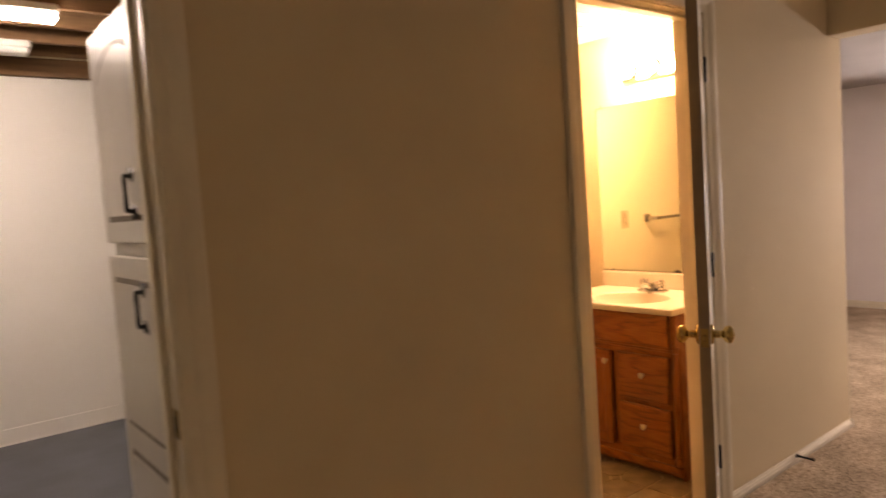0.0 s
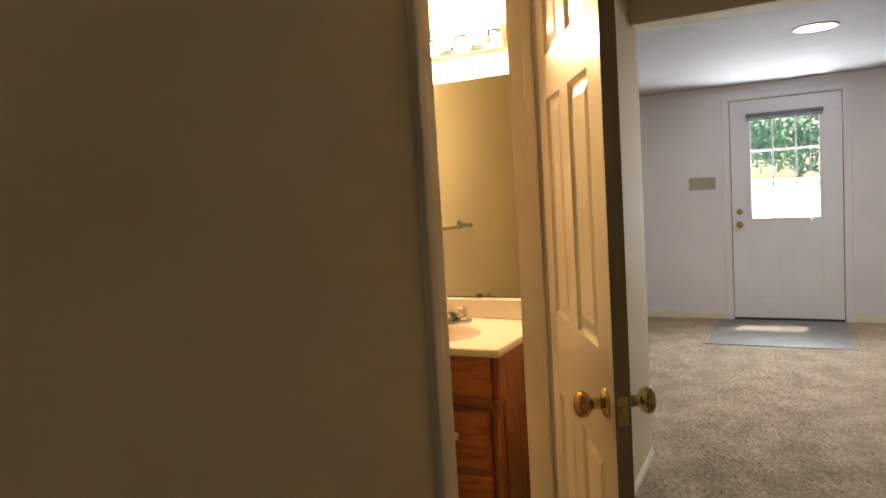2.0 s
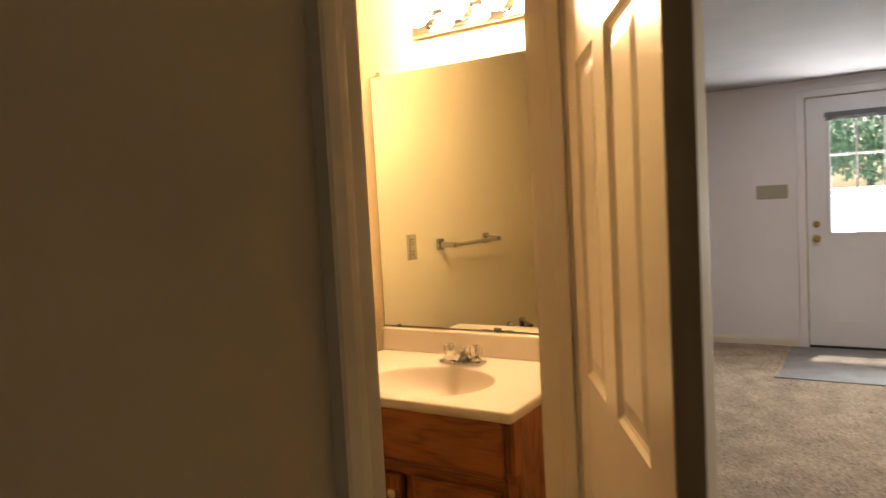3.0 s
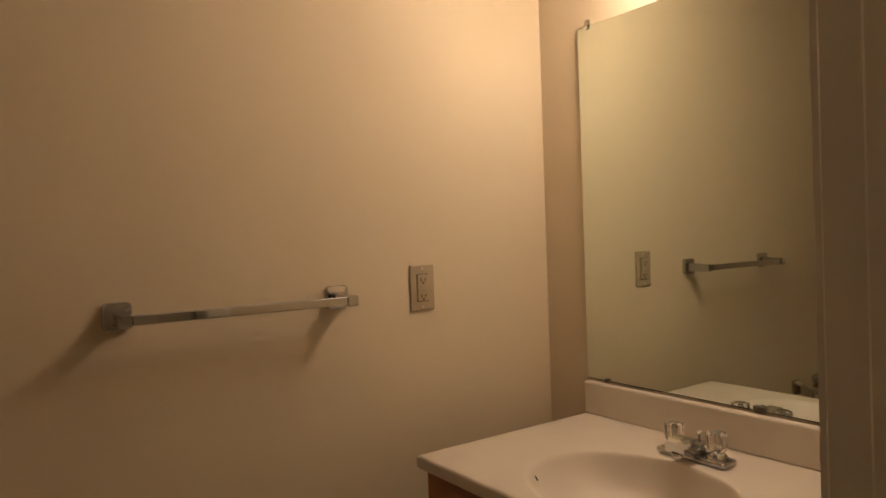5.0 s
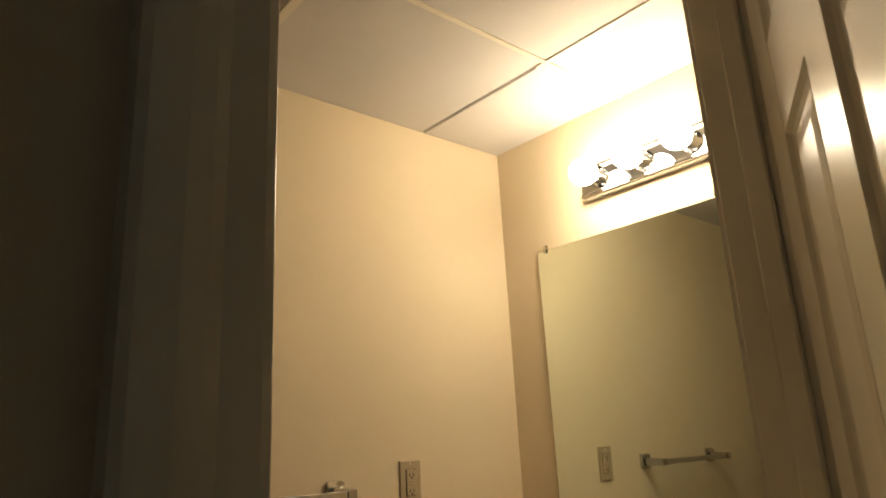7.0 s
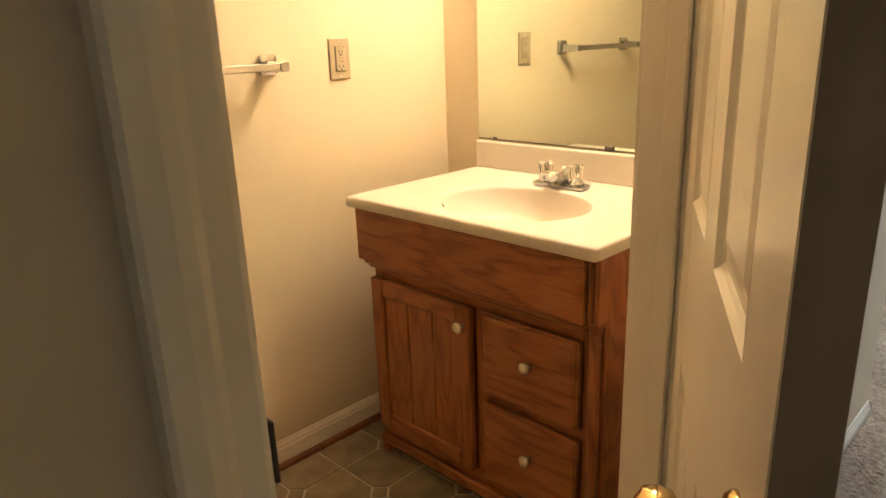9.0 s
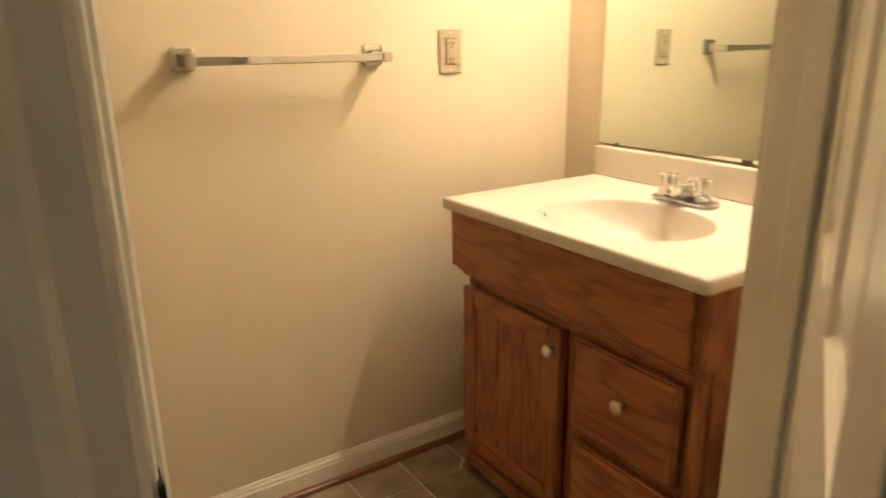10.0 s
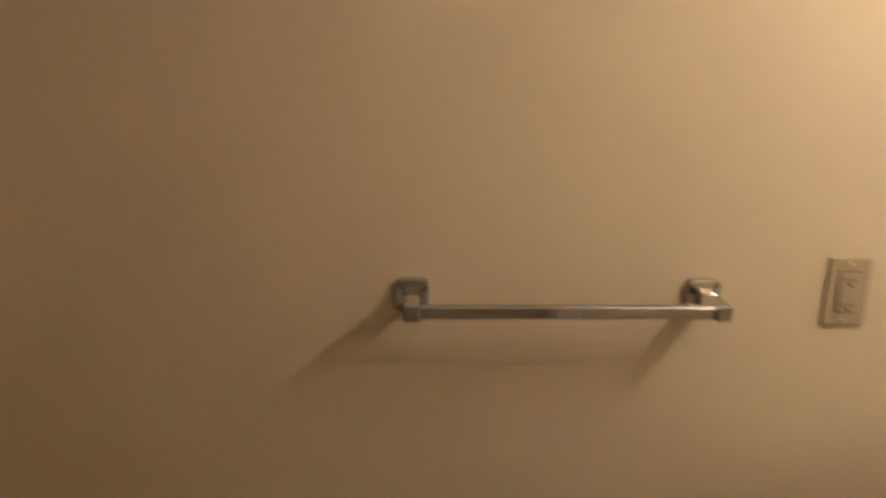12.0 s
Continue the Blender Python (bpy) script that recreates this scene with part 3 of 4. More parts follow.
def build_top():
    """The one-piece top: deck, splash and an oval bowl with a soft rim."""
    X0, X1, Y0, Y1 = -0.570, -0.004, -0.964, -0.154
    root = thing("bathroom_sink", (0, 0, 0.7685), "cream cultured marble vanity top with an oval basin", "sink")
    cx, cy, ax, ay = -0.358, -0.573, 0.176, 0.218
    dx, dy = -0.280, -0.603            # the drain lies behind the middle of the rim
    angles = set(2 * math.pi * i / 96 for i in range(96))
    for x in (X0, X1):
        for y in (Y0, Y1):
            angles.add(math.atan2(y - cy, x - cx) % (2 * math.pi))
    angles = sorted(angles)
    bm = bmesh.new()

    def outline(a, inset, z):
        c, s = math.cos(a), math.sin(a)
        k = min(((X1 - inset if c > 0 else X0 + inset) - cx) / c if abs(c) > 1e-9 else 9e9,
                ((Y1 - inset if s > 0 else Y0 + inset) - cy) / s if abs(s) > 1e-9 else 9e9)
        return cx + k * c, cy + k * s, z

    def oval(a, k, z):
        r = 1 / math.hypot(math.cos(a) / ax, math.sin(a) / ay)
        u = min(1.0, k) ** 1.5
        return dx + (cx - dx) * u + k * r * math.cos(a), dy + (cy - dy) * u + k * r * math.sin(a), z

    rings = []
    for inset, z in ((0.05, 0.0), (0.003, 0.0), (0.0, 0.003), (0.0, 0.024), (0.0018, 0.0285), (0.006, 0.030)):
        rings.append([bm.verts.new(outline(a, inset, z)) for a in angles])
    for t in (0.33, 0.66):
        rings.append([bm.verts.new(Vector(outline(a, 0.006, 0.030)).lerp(Vector(oval(a, 1.03, 0.030)), t)) for a in angles])
    for k, z in ((1.03, 0.0300), (1.005, 0.0292), (0.985, 0.0265), (0.965, 0.019), (0.93, 0.004), (0.87, -0.014), (0.77, -0.035), (0.64, -0.052),
                 (0.48, -0.064), (0.30, -0.071), (0.12, -0.074)):
        rings.append([bm.verts.new(oval(a, k, z)) for a in angles])
    n = len(angles)
    for a, b in zip(rings, rings[1:]):
        for i in range(n):
            f = bm.faces.new((a[i], a[(i + 1) % n], b[(i + 1) % n], b[i]))
            f.smooth = True
    bm.faces.new(rings[-1])
    bmesh.ops.recalc_face_normals(bm, faces=bm.faces[:])
    part("deck_and_bowl", bm, M_counter, root)
    part("backsplash", box((-0.026, Y0, 0.029), (-0.003, Y1, 0.117), 0.006, seg=3), M_counter, root)
    part("drain", lathe([(0.010, 0), (0.022, 0.001), (0.024, 0.003), (0.020, 0.005), (0.006, 0.005)], (dx, dy, -0.0735)), M_chrome, root, "chrome drain flange")
    part("drain_stopper", lathe([(0.017, 0), (0.017, 0.002), (0.004, 0.003)], (dx, dy, -0.0680), n=20), M_dark, root, "dark open drain")
    part("overflow_slot", box((-0.004, -0.0012, -0.0055), (0.004, 0.0012, 0.0055), 0.001), M_dark, root, "dark overflow slot")
    sl = root.children[-1]
    sl.matrix_basis = Matrix.Translation((-0.4375, -0.404, 0.0135)) @ Euler((-0.5, 0, radians(52))).to_matrix().to_4x4()
    return root


build_top()


def build_faucet():
    root = thing("faucet", (-0.135, -0.572, 0.7995), "chrome two-handle faucet with clear acrylic knobs", "faucet")
    bm = bmesh.new()
    box((-0.026, -0.082, 0.0), (0.026, 0.082, 0.014), 0.006, bm=bm, seg=2)
    part("base_plate", bm, M_chrome, root)
    bm = bmesh.new()
    sect = ((0.024, 0.024, 0.012, 0.032), (0.0, 0.026, 0.012, 0.044), (-0.022, 0.025, 0.012, 0.050), (-0.048, 0.023, 0.020, 0.055), (-0.068, 0.021, 0.026, 0.055), (-0.077, 0.019, 0.031, 0.050))
    rings = []
    for x, hw, z0, z1 in sect:
        ring = []
        for y, z in ((-hw, z0), (hw, z0), (hw, z1 - 0.008), (hw - 0.006, z1), (-hw + 0.006, z1), (-hw, z1 - 0.008)):
            ring.append(bm.verts.new((x, y, z)))
        rings.append(ring)
    for a, b in zip(rings, rings[1:]):
        for i in range(6):
            bm.faces.new((a[i], a[(i + 1) % 6], b[(i + 1) % 6], b[i]))
    bm.faces.new(rings[0])
    bm.faces.new(rings[-1])
    bmesh.ops.recalc_face_normals(bm, faces=bm.faces[:])
    sp = part("spout", bm, M_chrome, root)
    part("aerator", lathe([(0.010, 0), (0.011, 0.003), (0.011, 0.013)], (-0.062, 0, 0.014), n=16), M_chrome, sp)
    for y in (-0.051, 0.051):
        bm = bmesh.new()
        n = 40
        rings = []
        for r, h in ((0.012, 0.0), (0.017, 0.004), (0.0195, 0.012), (0.0205, 0.030), (0.0200, 0.038), (0.0150, 0.0405)):
            rings.append([bm.verts.new(((r + (0.0014 if i % 4 < 2 else -0.0014)) * math.cos(2 * math.pi * i / n), (r + (0.0014 if i % 4 < 2 else -0.0014)) * math.sin(2 * math.pi * i / n), h)) for i in range(n)])
        for a, b in zip(rings, rings[1:]):
            for i in range(n):
                bm.faces.new((a[i], a[(i + 1) % n], b[(i + 1) % n], b[i]))
        bm.faces.new(rings[0][::-1])
        bm.faces.new(rings[-1])
        bm.transform(Matrix.Translation((0, y, 0.0265)))
        hd = part("handle", bm, M_acrylic, root, "clear ribbed acrylic knob")
        part("collar", lathe([(0.022, 0), (0.021, 0.007), (0.016, 0.012), (0.013, 0.0150)], (0, y, 0.0125), n=20), M_chrome, hd, "chrome collar")
        part("stem", lathe([(0.006, 0), (0.006, 0.032), (0.003, 0.033)], (0, y, 0.0275), n=12), M_chrome, hd, "chrome stem inside the knob")
    part("lift_rod", lathe([(0.003, 0), (0.003, 0.008), (0.0075, 0.015), (0.0075, 0.019), (0.002, 0.021)], (0.016, 0, 0.036), n=14), M_chrome, root)
    return root


build_faucet()

# mirror with its clips
root = thing("wall_mirror_plate", (0, -0.55, 0.892), "large frameless wall mirror above the vanity", "mirror")
part("glass", box((-0.0065, -0.372, 0.0), (-0.0015, 0.397, 0.945), 0.0006), M_mirror, root)
part("dark_edge", box((-0.0016, -0.374, -0.003), (-0.0006, 0.4010, 0.947)), M_dark, root, "dark silvering edge")
for y in (0.362, -0.33):
    part("top_clip", box((-0.012, y - 0.007, 0.936), (-0.0002, y + 0.007, 0.962), 0.003), M_acrylic, root, "clear plastic mirror clip")
for y, r, top in ((0.327, 0.006, 0.006), (-0.095, 0.014, 0.011)):
    part("bottom_clip", box((-0.013, y - r, -0.004), (-0.0066, y + r, top), 0.002), M_clip, root, "small dark metal mirror clip")


def build_light_bar():
    root = thing("vanity_light_bar", (0, -0.598, 1.994), "chrome vanity light bar with three lit globe bulbs", "wall lamp")
    bm = box((-0.032, -0.228, -0.050), (-0.0005, 0.228, 0.050), 0.008, seg=2)
    part("back_plate", bm, M_chrome, root)
    for z in (-0.040, 0.040):
        part("ridge", box((-0.040, -0.224, z - 0.006), (-0.031, 0.224, z + 0.006), 0.003, seg=2), M_chrome, root)
    for y in (-0.150, 0, 0.150):
        so = part("socket", lathe([(0.030, 0.0), (0.030, 0.004), (0.021, 0.010), (0.019, 0.034), (0.016, 0.036)], (-0.031, y, 0), (-1, 0, 0), n=24), M_chrome, root)
        prof = [(0.013, 0.0), (0.014, 0.010)] + [(0.0405 * math.sin(a), 0.050 - 0.0405 * math.cos(a)) for a in [0.42 + i * (math.pi - 0.44) / 14 for i in range(15)]]
        part("bulb", lathe(prof, (-0.066, y, 0), (-1, 0, 0), n=28), M_bulb, so, "lit frosted globe bulb")
    return root


build_light_bar()


def square_rings(sections, at_x, corner=0.35):
    """A post of rounded-square sections from the wall outwards: (y, half width, half height, drop)."""
    bm = bmesh.new()
    rings = []
    for y, w, h, drop in sections:
        r = min(w, h) * corner
        ring = []
        for k, (sx, sz) in enumerate(((1, 1), (-1, 1), (-1, -1), (1, -1))):
            for i in range(4):
                a = math.pi / 2 * (k + i / 3)
                ring.append(bm.verts.new((at_x + sx * (w - r) + r * math.cos(a), y, drop + sz * (h - r) + r * math.sin(a))))
        rings.append(ring)
    n = len(rings[0])
    for a, b in zip(rings, rings[1:]):
        for i in range(n):
            bm.faces.new((a[i], a[(i + 1) % n], b[(i + 1) % n], b[i]))
    bm.faces.new(rings[0])
    bm.faces.new(rings[-1])
    bmesh.ops.recalc_face_normals(bm, faces=bm.faces[:])
    return bm


def build_towel_bar():
    z = 1.157
    root = thing("towel_bar", (-0.93, 0, z), "chrome square towel bar fixed to the wall", "towel bar")
    for x in (-0.221, 0.248):
        sect = [(y, h, h, drop) for y, h, drop in ((-0.0002, 0.027, 0.0), (-0.010, 0.027, 0.0), (-0.0125, 0.0255, 0.0), (-0.0132, 0.0235, 0.0), (-0.0142, 0.0150, -0.002),
                                                   (-0.062, 0.0128, -0.004), (-0.090, 0.0125, -0.004), (-0.092, 0.011, -0.004))]
        part("bracket", square_rings(sect, x), M_chrome, root)
    part("rail", box((-0.209, -0.0875, -0.0135), (0.236, -0.0705, 0.0055), 0.0015), M_chrome, root)
    return root


build_towel_bar()


def build_paper_holder():
    z = 0.628
    root = thing("toilet_paper_holder", (-1.467, 0, z), "empty chrome toilet paper holder on the wall", "paper holder")
    for x in (-0.081, 0.081):
        sect = [(y, w, h, -0.024 * min(1, -y / 0.07)) for y, h, w in ((-0.0002, 0.027, 0.029), (-0.010, 0.027, 0.029), (-0.014, 0.0255, 0.0275), (-0.018, 0.021, 0.017),
                                                                    (-0.026, 0.018, 0.0125), (-0.050, 0.015, 0.0115), (-0.074, 0.0135, 0.0105), (-0.077, 0.012, 0.009))]
        part("bracket", square_rings(sect, x, 0.25), M_chrome, root)
    part("roller", lathe([(0.005, 0), (0.0092, 0.004), (0.0092, 0.074), (0.0108, 0.076), (0.0108, 0.146), (0.005, 0.15)], (-0.076, -0.060, -0.022), (1, 0, 0), n=16), M_chrome, root, "spring roller")
    return root


build_paper_holder()


def build_outlet():
    root = thing("gfci_outlet", (-0.441, 0, 1.162), "ivory wall outlet with test buttons", "outlet")
    part("cover_plate", box((-0.036, -0.0065, -0.058), (0.036, -0.0002, 0.058), 0.0028, seg=2), M_ivory, root)
    ins = part("receptacle", box((-0.0165, -0.0102, -0.0335), (0.0165, -0.006, 0.0335), 0.0012), M_ivory, root)
    part("gap", box((-0.0180, -0.0068, -0.0350), (0.0180, -0.0062, 0.0350)), M_dark, root, "dark gap round the receptacle")
    for s in (-1, 1):
        for x, hh in ((-0.0062, 0.0042), (0.0062, 0.0034)):
            part("slot", box((x - 0.0015, -0.0105, s * 0.0205 - hh), (x + 0.0015, -0.0100, s * 0.0205 + hh)), M_dark, ins)
        part("ground_hole", lathe([(0.0028, 0), (0.0028, 0.0004)], (0, -0.0101, s * 0.0205 - 0.0085), (0, -1, 0), n=10), M_dark, ins)
        part("test_button", box((-0.010, -0.0114, s * 0.0042 - 0.0026), (0.010, -0.0101, s * 0.0042 + 0.0026), 0.0006), M_ivory, ins)
        part("screw", lathe([(0.0033, 0), (0.0028, 0.0008)], (0, -0.0064, s * 0.0485), (0, -1, 0), n=12), M_nickel, root)
    return root


build_outlet()

# ---- utility room ----
def build_tall_cabinet():
    X, Yn, Yf = -2.785, -1.05, -0.508
    root = thing("tall_cabinet", (X, 0, -0.002), "tall white glazed cabinet with arched panel doors and black iron pulls", "cabinet")
    part("body", box((0.021, Yn, 0.0), (0.34, Yf, 1.925), 0.003), M_cabinet, root)
    for z0, z1, arch, hz in ((1.307, 1.900, True, 1.438), (0.06, 1.270, False, 1.138)):
        d = part("cabinet_door", box((0.0, Yn + 0.004, z0), (0.020, Yf - 0.006, z1), 0.003), M_cabinet, root)
        fields = ((z0 + 0.06, z1 - 0.06),) if arch else ((z0 + 0.06, 0.70), (0.775, z1 - 0.06))
        for a, b in fields:
            pts = [(Yn + 0.065, a), (Yf - 0.065, a)]
            m = (Yn + Yf) / 2
            hw = (Yf - Yn) / 2 - 0.065
            if arch:
                for i in range(13):
                    u = 1 - i / 6
                    pts.append((m + hw * u, b - 0.075 + 0.075 * max(0.0, math.cos(u * math.pi / 2)) ** 0.7))
            else:
                pts += [(Yf - 0.065, b), (Yn + 0.065, b)]
            for nm, x, k, mat in (("groove", -0.0012, 1.0, M_glaze), ("raised_field", -0.0045, 0.90, M_cabinet)):
                bm = bmesh.new()
                c = ((Yn + Yf) / 2, (a + b) / 2)
                sh = 0.016 * (1 - k) / 0.10
                q = [(c[0] + (y - c[0]) * (1 - sh / hw), c[1] + (z - c[1]) * (1 - sh / ((b - a) / 2))) for y, z in pts]
                r0 = [bm.verts.new((x, y, z)) for y, z in q]
                r1 = [bm.verts.new((0.0005, y, z)) for y, z in q]
                for i in range(len(q)):
                    bm.faces.new((r0[i], r0[(i + 1) % len(q)], r1[(i + 1) % len(q)], r1[i]))
                bm.faces.new(r0)
                bmesh.ops.recalc_face_normals(bm, faces=bm.faces[:])
                part(nm, bm, mat, d, "dark glazed groove" if mat is M_glaze else "")
        hd = part("pull", lathe([(0.0045, -0.048), (0.0065, -0.03), (0.005, 0), (0.0065, 0.03), (0.0045, 0.048)], (-0.022, Yn + 0.195, hz), n=10), M_black_iron, d, "black wrought iron pull")
        for s in (-1, 1):
            bm = lathe([(0.020, 0), (0.017, 0.004), (0.006, 0.008), (0.006, 0.022)], (-0.001, Yn + 0.195, hz + s * 0.045), (-1, 0, 0), n=10)
            for dy in (-0.018, 0.018):
                lathe([(0.012, 0), (0.010, 0.004), (0.002, 0.006)], (-0.001, Yn + 0.195 + dy, hz + s * 0.058), (-1, 0, 0), n=8, bm=bm)
            part("rose", bm, M_black_iron, hd)
    return root


build_tall_cabinet()

joist = thing("ceiling_joist", (-2.09, 0.05, 2.45), "bare brown timber floor joist overhead", "joist", "utility joists")
part("plank", box((-2.62, -0.019, 0), (2.62, 0.019, 0.219), 0.002), M_joist, joist)
for k in range(1, 7):
    copy_thing(joist, pose(-2.09, 0.05 + 0.375 * k, 2.45))
plate = thing("sill_plate", (-2.09, 2.36, 2.335), "dark timber plate along the wall top", "timber")
part("plank", box((-2.62, -0.03, 0), (2.62, 0.029, 0.115), 0.002), M_joist, plate)
pipe = thing("conduit", (-2.09, 2.27, 2.443), "grey electrical cable under the joists", "cable")
part("run", lathe([(0.006, -2.6), (0.006, 2.6)], (0, 0, 0), (1, 0, 0), n=10), M_ivory, pipe)


def build_fluorescent(x, y, z, lit):
    root = thing("fluorescent_light", (x, y, z), "white fluorescent strip light under the joists, " + ("lit" if lit else "switched off"), "ceiling light", "utility strip lights")
    part("housing", box((-0.61, -0.06, 0.018), (0.61, 0.06, 0.06), 0.008), M_white, root)
    part("diffuser", box((-0.60, -0.052, -0.018), (0.60, 0.052, 0.020), 0.016, seg=3), M_tube if lit else M_white, root, "glowing diffuser" if lit else "unlit white diffuser")
    return root


build_fluorescent(-3.15, 1.135, 2.39, True)
build_fluorescent(-3.16, 1.925, 2.39, False)

# ---- family room ----
def build_garden_door():
    w = DY1 - DY0
    yc = (DY0 + DY1) / 2
    root = thing("door_2", (FX + 0.005, yc, 0.02), "white half-glazed exterior door with brass knob and deadbolt", "door")
    root["kind"] = "structure"
    hw = w / 2 - 0.006
    g0, g1, z0, z1 = -0.281, 0.288, 0.932, 1.876    # glazing
    bm = box((0, -hw, 0), (0.044, hw, z0), 0.0015)
    box((0, -hw, z1), (0.044, hw, 2.030), 0.0015, bm=bm)
    box((0, -hw, z0), (0.044, g0, z1), 0, bm=bm)
    box((0, g1, z0), (0.044, hw, z1), 0, bm=bm)
    part("leaf", bm, M_steel, root)
    part("glazing_bead", box((-0.010, g0 - 0.02, z0 - 0.02), (0.004, g0 + 0.008, z1 + 0.02), 0.003), M_steel, root)
    part("glazing_bead", box((-0.010, g1 - 0.008, z0 - 0.02), (0.004, g1 + 0.02, z1 + 0.02), 0.003), M_steel, root)
    part("glazing_bead", box((-0.010, g0 + 0.008, z0 - 0.02), (0.004, g1 - 0.008, z0 + 0.008), 0.003), M_steel, root)
    part("glazing_bead", box((-0.010, g0 + 0.008, z1 - 0.008), (0.004, g1 - 0.008, z1 + 0.02), 0.003), M_steel, root)
    for k in (1, 2):
        y = g0 + (g1 - g0) * k / 3
        part("glazing_bar", box((0.006, y - 0.009, z0), (0.030, y + 0.009, z1), 0.003), M_steel, root)
        z = z0 + (z1 - z0) * k / 3
        part("glazing_bar", box((0.008, g0, z - 0.009), (0.028, g1, z + 0.009), 0.003), M_steel, root)
    gl = part("pane", box((0.016, g0, z0), (0.020, g1, z1)), M_glass, root, "clear glass")
    gl.visible_shadow = False
    for a, b in ((-0.30, -0.05), (0.05, 0.30)):
        for c, d in ((0.20, 0.80),):
            for lo, hi in (((-0.004, a, c), (0.001, b, c + 0.012)), ((-0.004, a, d - 0.012), (0.001, b, d)), ((-0.004, a, c + 0.012), (0.001, a + 0.012, d - 0.012)), ((-0.004, b - 0.012, c + 0.012), (0.001, b, d - 0.012))):
                part("panel_moulding", box(lo, hi, 0.0015), M_steel, root)
    part("blind_headrail", box((-0.040, g0 - 0.03, z1 - 0.012), (-0.008, g1 + 0.03, z1 + 0.026), 0.003), M_blind, root, "raised grey mini-blind")
    part("blind_wand", lathe([(0.003, 0.86), (0.0045, 0.87), (0.0045, 0.94), (0.003, 0.95), (0.003, z1 - 0.01)], (-0.030, g0 + 0.075, 0), n=10), M_steel, root, "clear white blind wand")
    for k in range(5):
        part("blind_slat", box((-0.036, g0 - 0.02, z1 - 0.018 - 0.005 * k), (-0.012, g1 + 0.02, z1 - 0.0155 - 0.005 * k)), M_blind, root)
    kn = part("door_knob", lathe([(0.012, 0.004), (0.012, 0.028), (0.025, 0.038), (0.028, 0.050), (0.024, 0.060), (0.006, 0.065)], (0, hw - 0.065, 0.885), (-1, 0, 0)), M_brass, root, "brass knob")
    part("rosette", lathe([(0.032, 0), (0.030, 0.006), (0.013, 0.010)], (0, hw - 0.065, 0.885), (-1, 0, 0)), M_brass, kn)
    part("deadbolt", lathe([(0.028, 0), (0.027, 0.008), (0.016, 0.014), (0.006, 0.016)], (0, hw - 0.065, 1.005), (-1, 0, 0)), M_brass, root, "brass deadbolt")
    for z in (0.22, 1.02, 1.80):
        part("hinge", lathe([(0.004, -0.05), (0.007, -0.045), (0.007, 0.045), (0.004, 0.05)], (-0.006, -hw - 0.004, z), n=10), M_nickel, root)
    part("sweep", box((-0.006, -hw, -0.018), (0.044, hw, 0.002), 0.002), M_dark, root, "dark door sweep")
    return root


build_garden_door()
fr = thing("door_frame_garden", (FX, (DY0 + DY1) / 2, 0), "white exterior door frame and flat casing", "door frame")
fr["kind"] = "structure"
h = (DY1 - DY0) / 2
for s in (-1, 1):
    part("side_jamb", box((-0.002, s * h if s > 0 else -h - 0.02, 0), (0.14, s * h + 0.02 if s > 0 else -h, 2.07)), M_trim, fr)
    part("side_casing", box((-0.014, s * (h + 0.004) if s > 0 else -h - 0.064, 0), (-0.0005, s * (h + 0.064) if s > 0 else -h - 0.004, 2.12), 0.003), M_far_wall, fr)
    part("weather_strip", box((0.050, s * h - 0.014, 0), (0.065, s * h + 0.014, 2.06)), M_dark, fr, "dark weather strip")
part("head_jamb", box((-0.002, -h, 2.056), (0.14, h, 2.07)), M_trim, fr)
part("head_casing", box((-0.014, -h - 0.004, 2.06), (-0.0005, h + 0.004, 2.12), 0.003), M_far_wall, fr)
part("weather_strip", box((0.050, -h, 2.036), (0.065, h, 2.06)), M_dark, fr, "dark weather strip")
part("threshold", box((-0.02, -h, -0.0), (0.14, h, 0.004), 0.001), M_dark, fr, "dark threshold")

ds = thing("door_stop_rod", (-0.03, HALL - 0.013, 0.036), "dark spring door stop screwed to the baseboard", "door stop")
part("flange", lathe([(0.011, 0), (0.011, 0.003), (0.005, 0.006)], (0, 0, 0), (0, -1, 0), n=14), M_black_iron, ds)
coil = bmesh.new()
for k in range(14):
    lathe([(0.0045, 0), (0.0062, 0.0022), (0.0045, 0.0044)], (0, -0.006 - 0.0044 * k, 0), (0, -1, 0), n=10, bm=coil)
part("spring", coil, M_black_iron, ds)
part("tip", lathe([(0.006, 0), (0.0075, 0.002), (0.0075, 0.010), (0.005, 0.013)], (0, -0.067, 0), (0, -1, 0), n=12), M_dark, ds, "rubber tip")

mt = thing("entry_flooring", (3.70, -1.74, 0), "grey vinyl entry patch inside the garden door", "entry mat")
part("sheet", box((-0.54, -0.53, -0.002), (0.53, 0.53, 0.005), 0.002), M_mat, mt)
part("edge_strip", box((-0.56, -0.55, -0.002), (-0.54, 0.55, 0.007), 0.003), M_mat, mt, "dark edge strip")

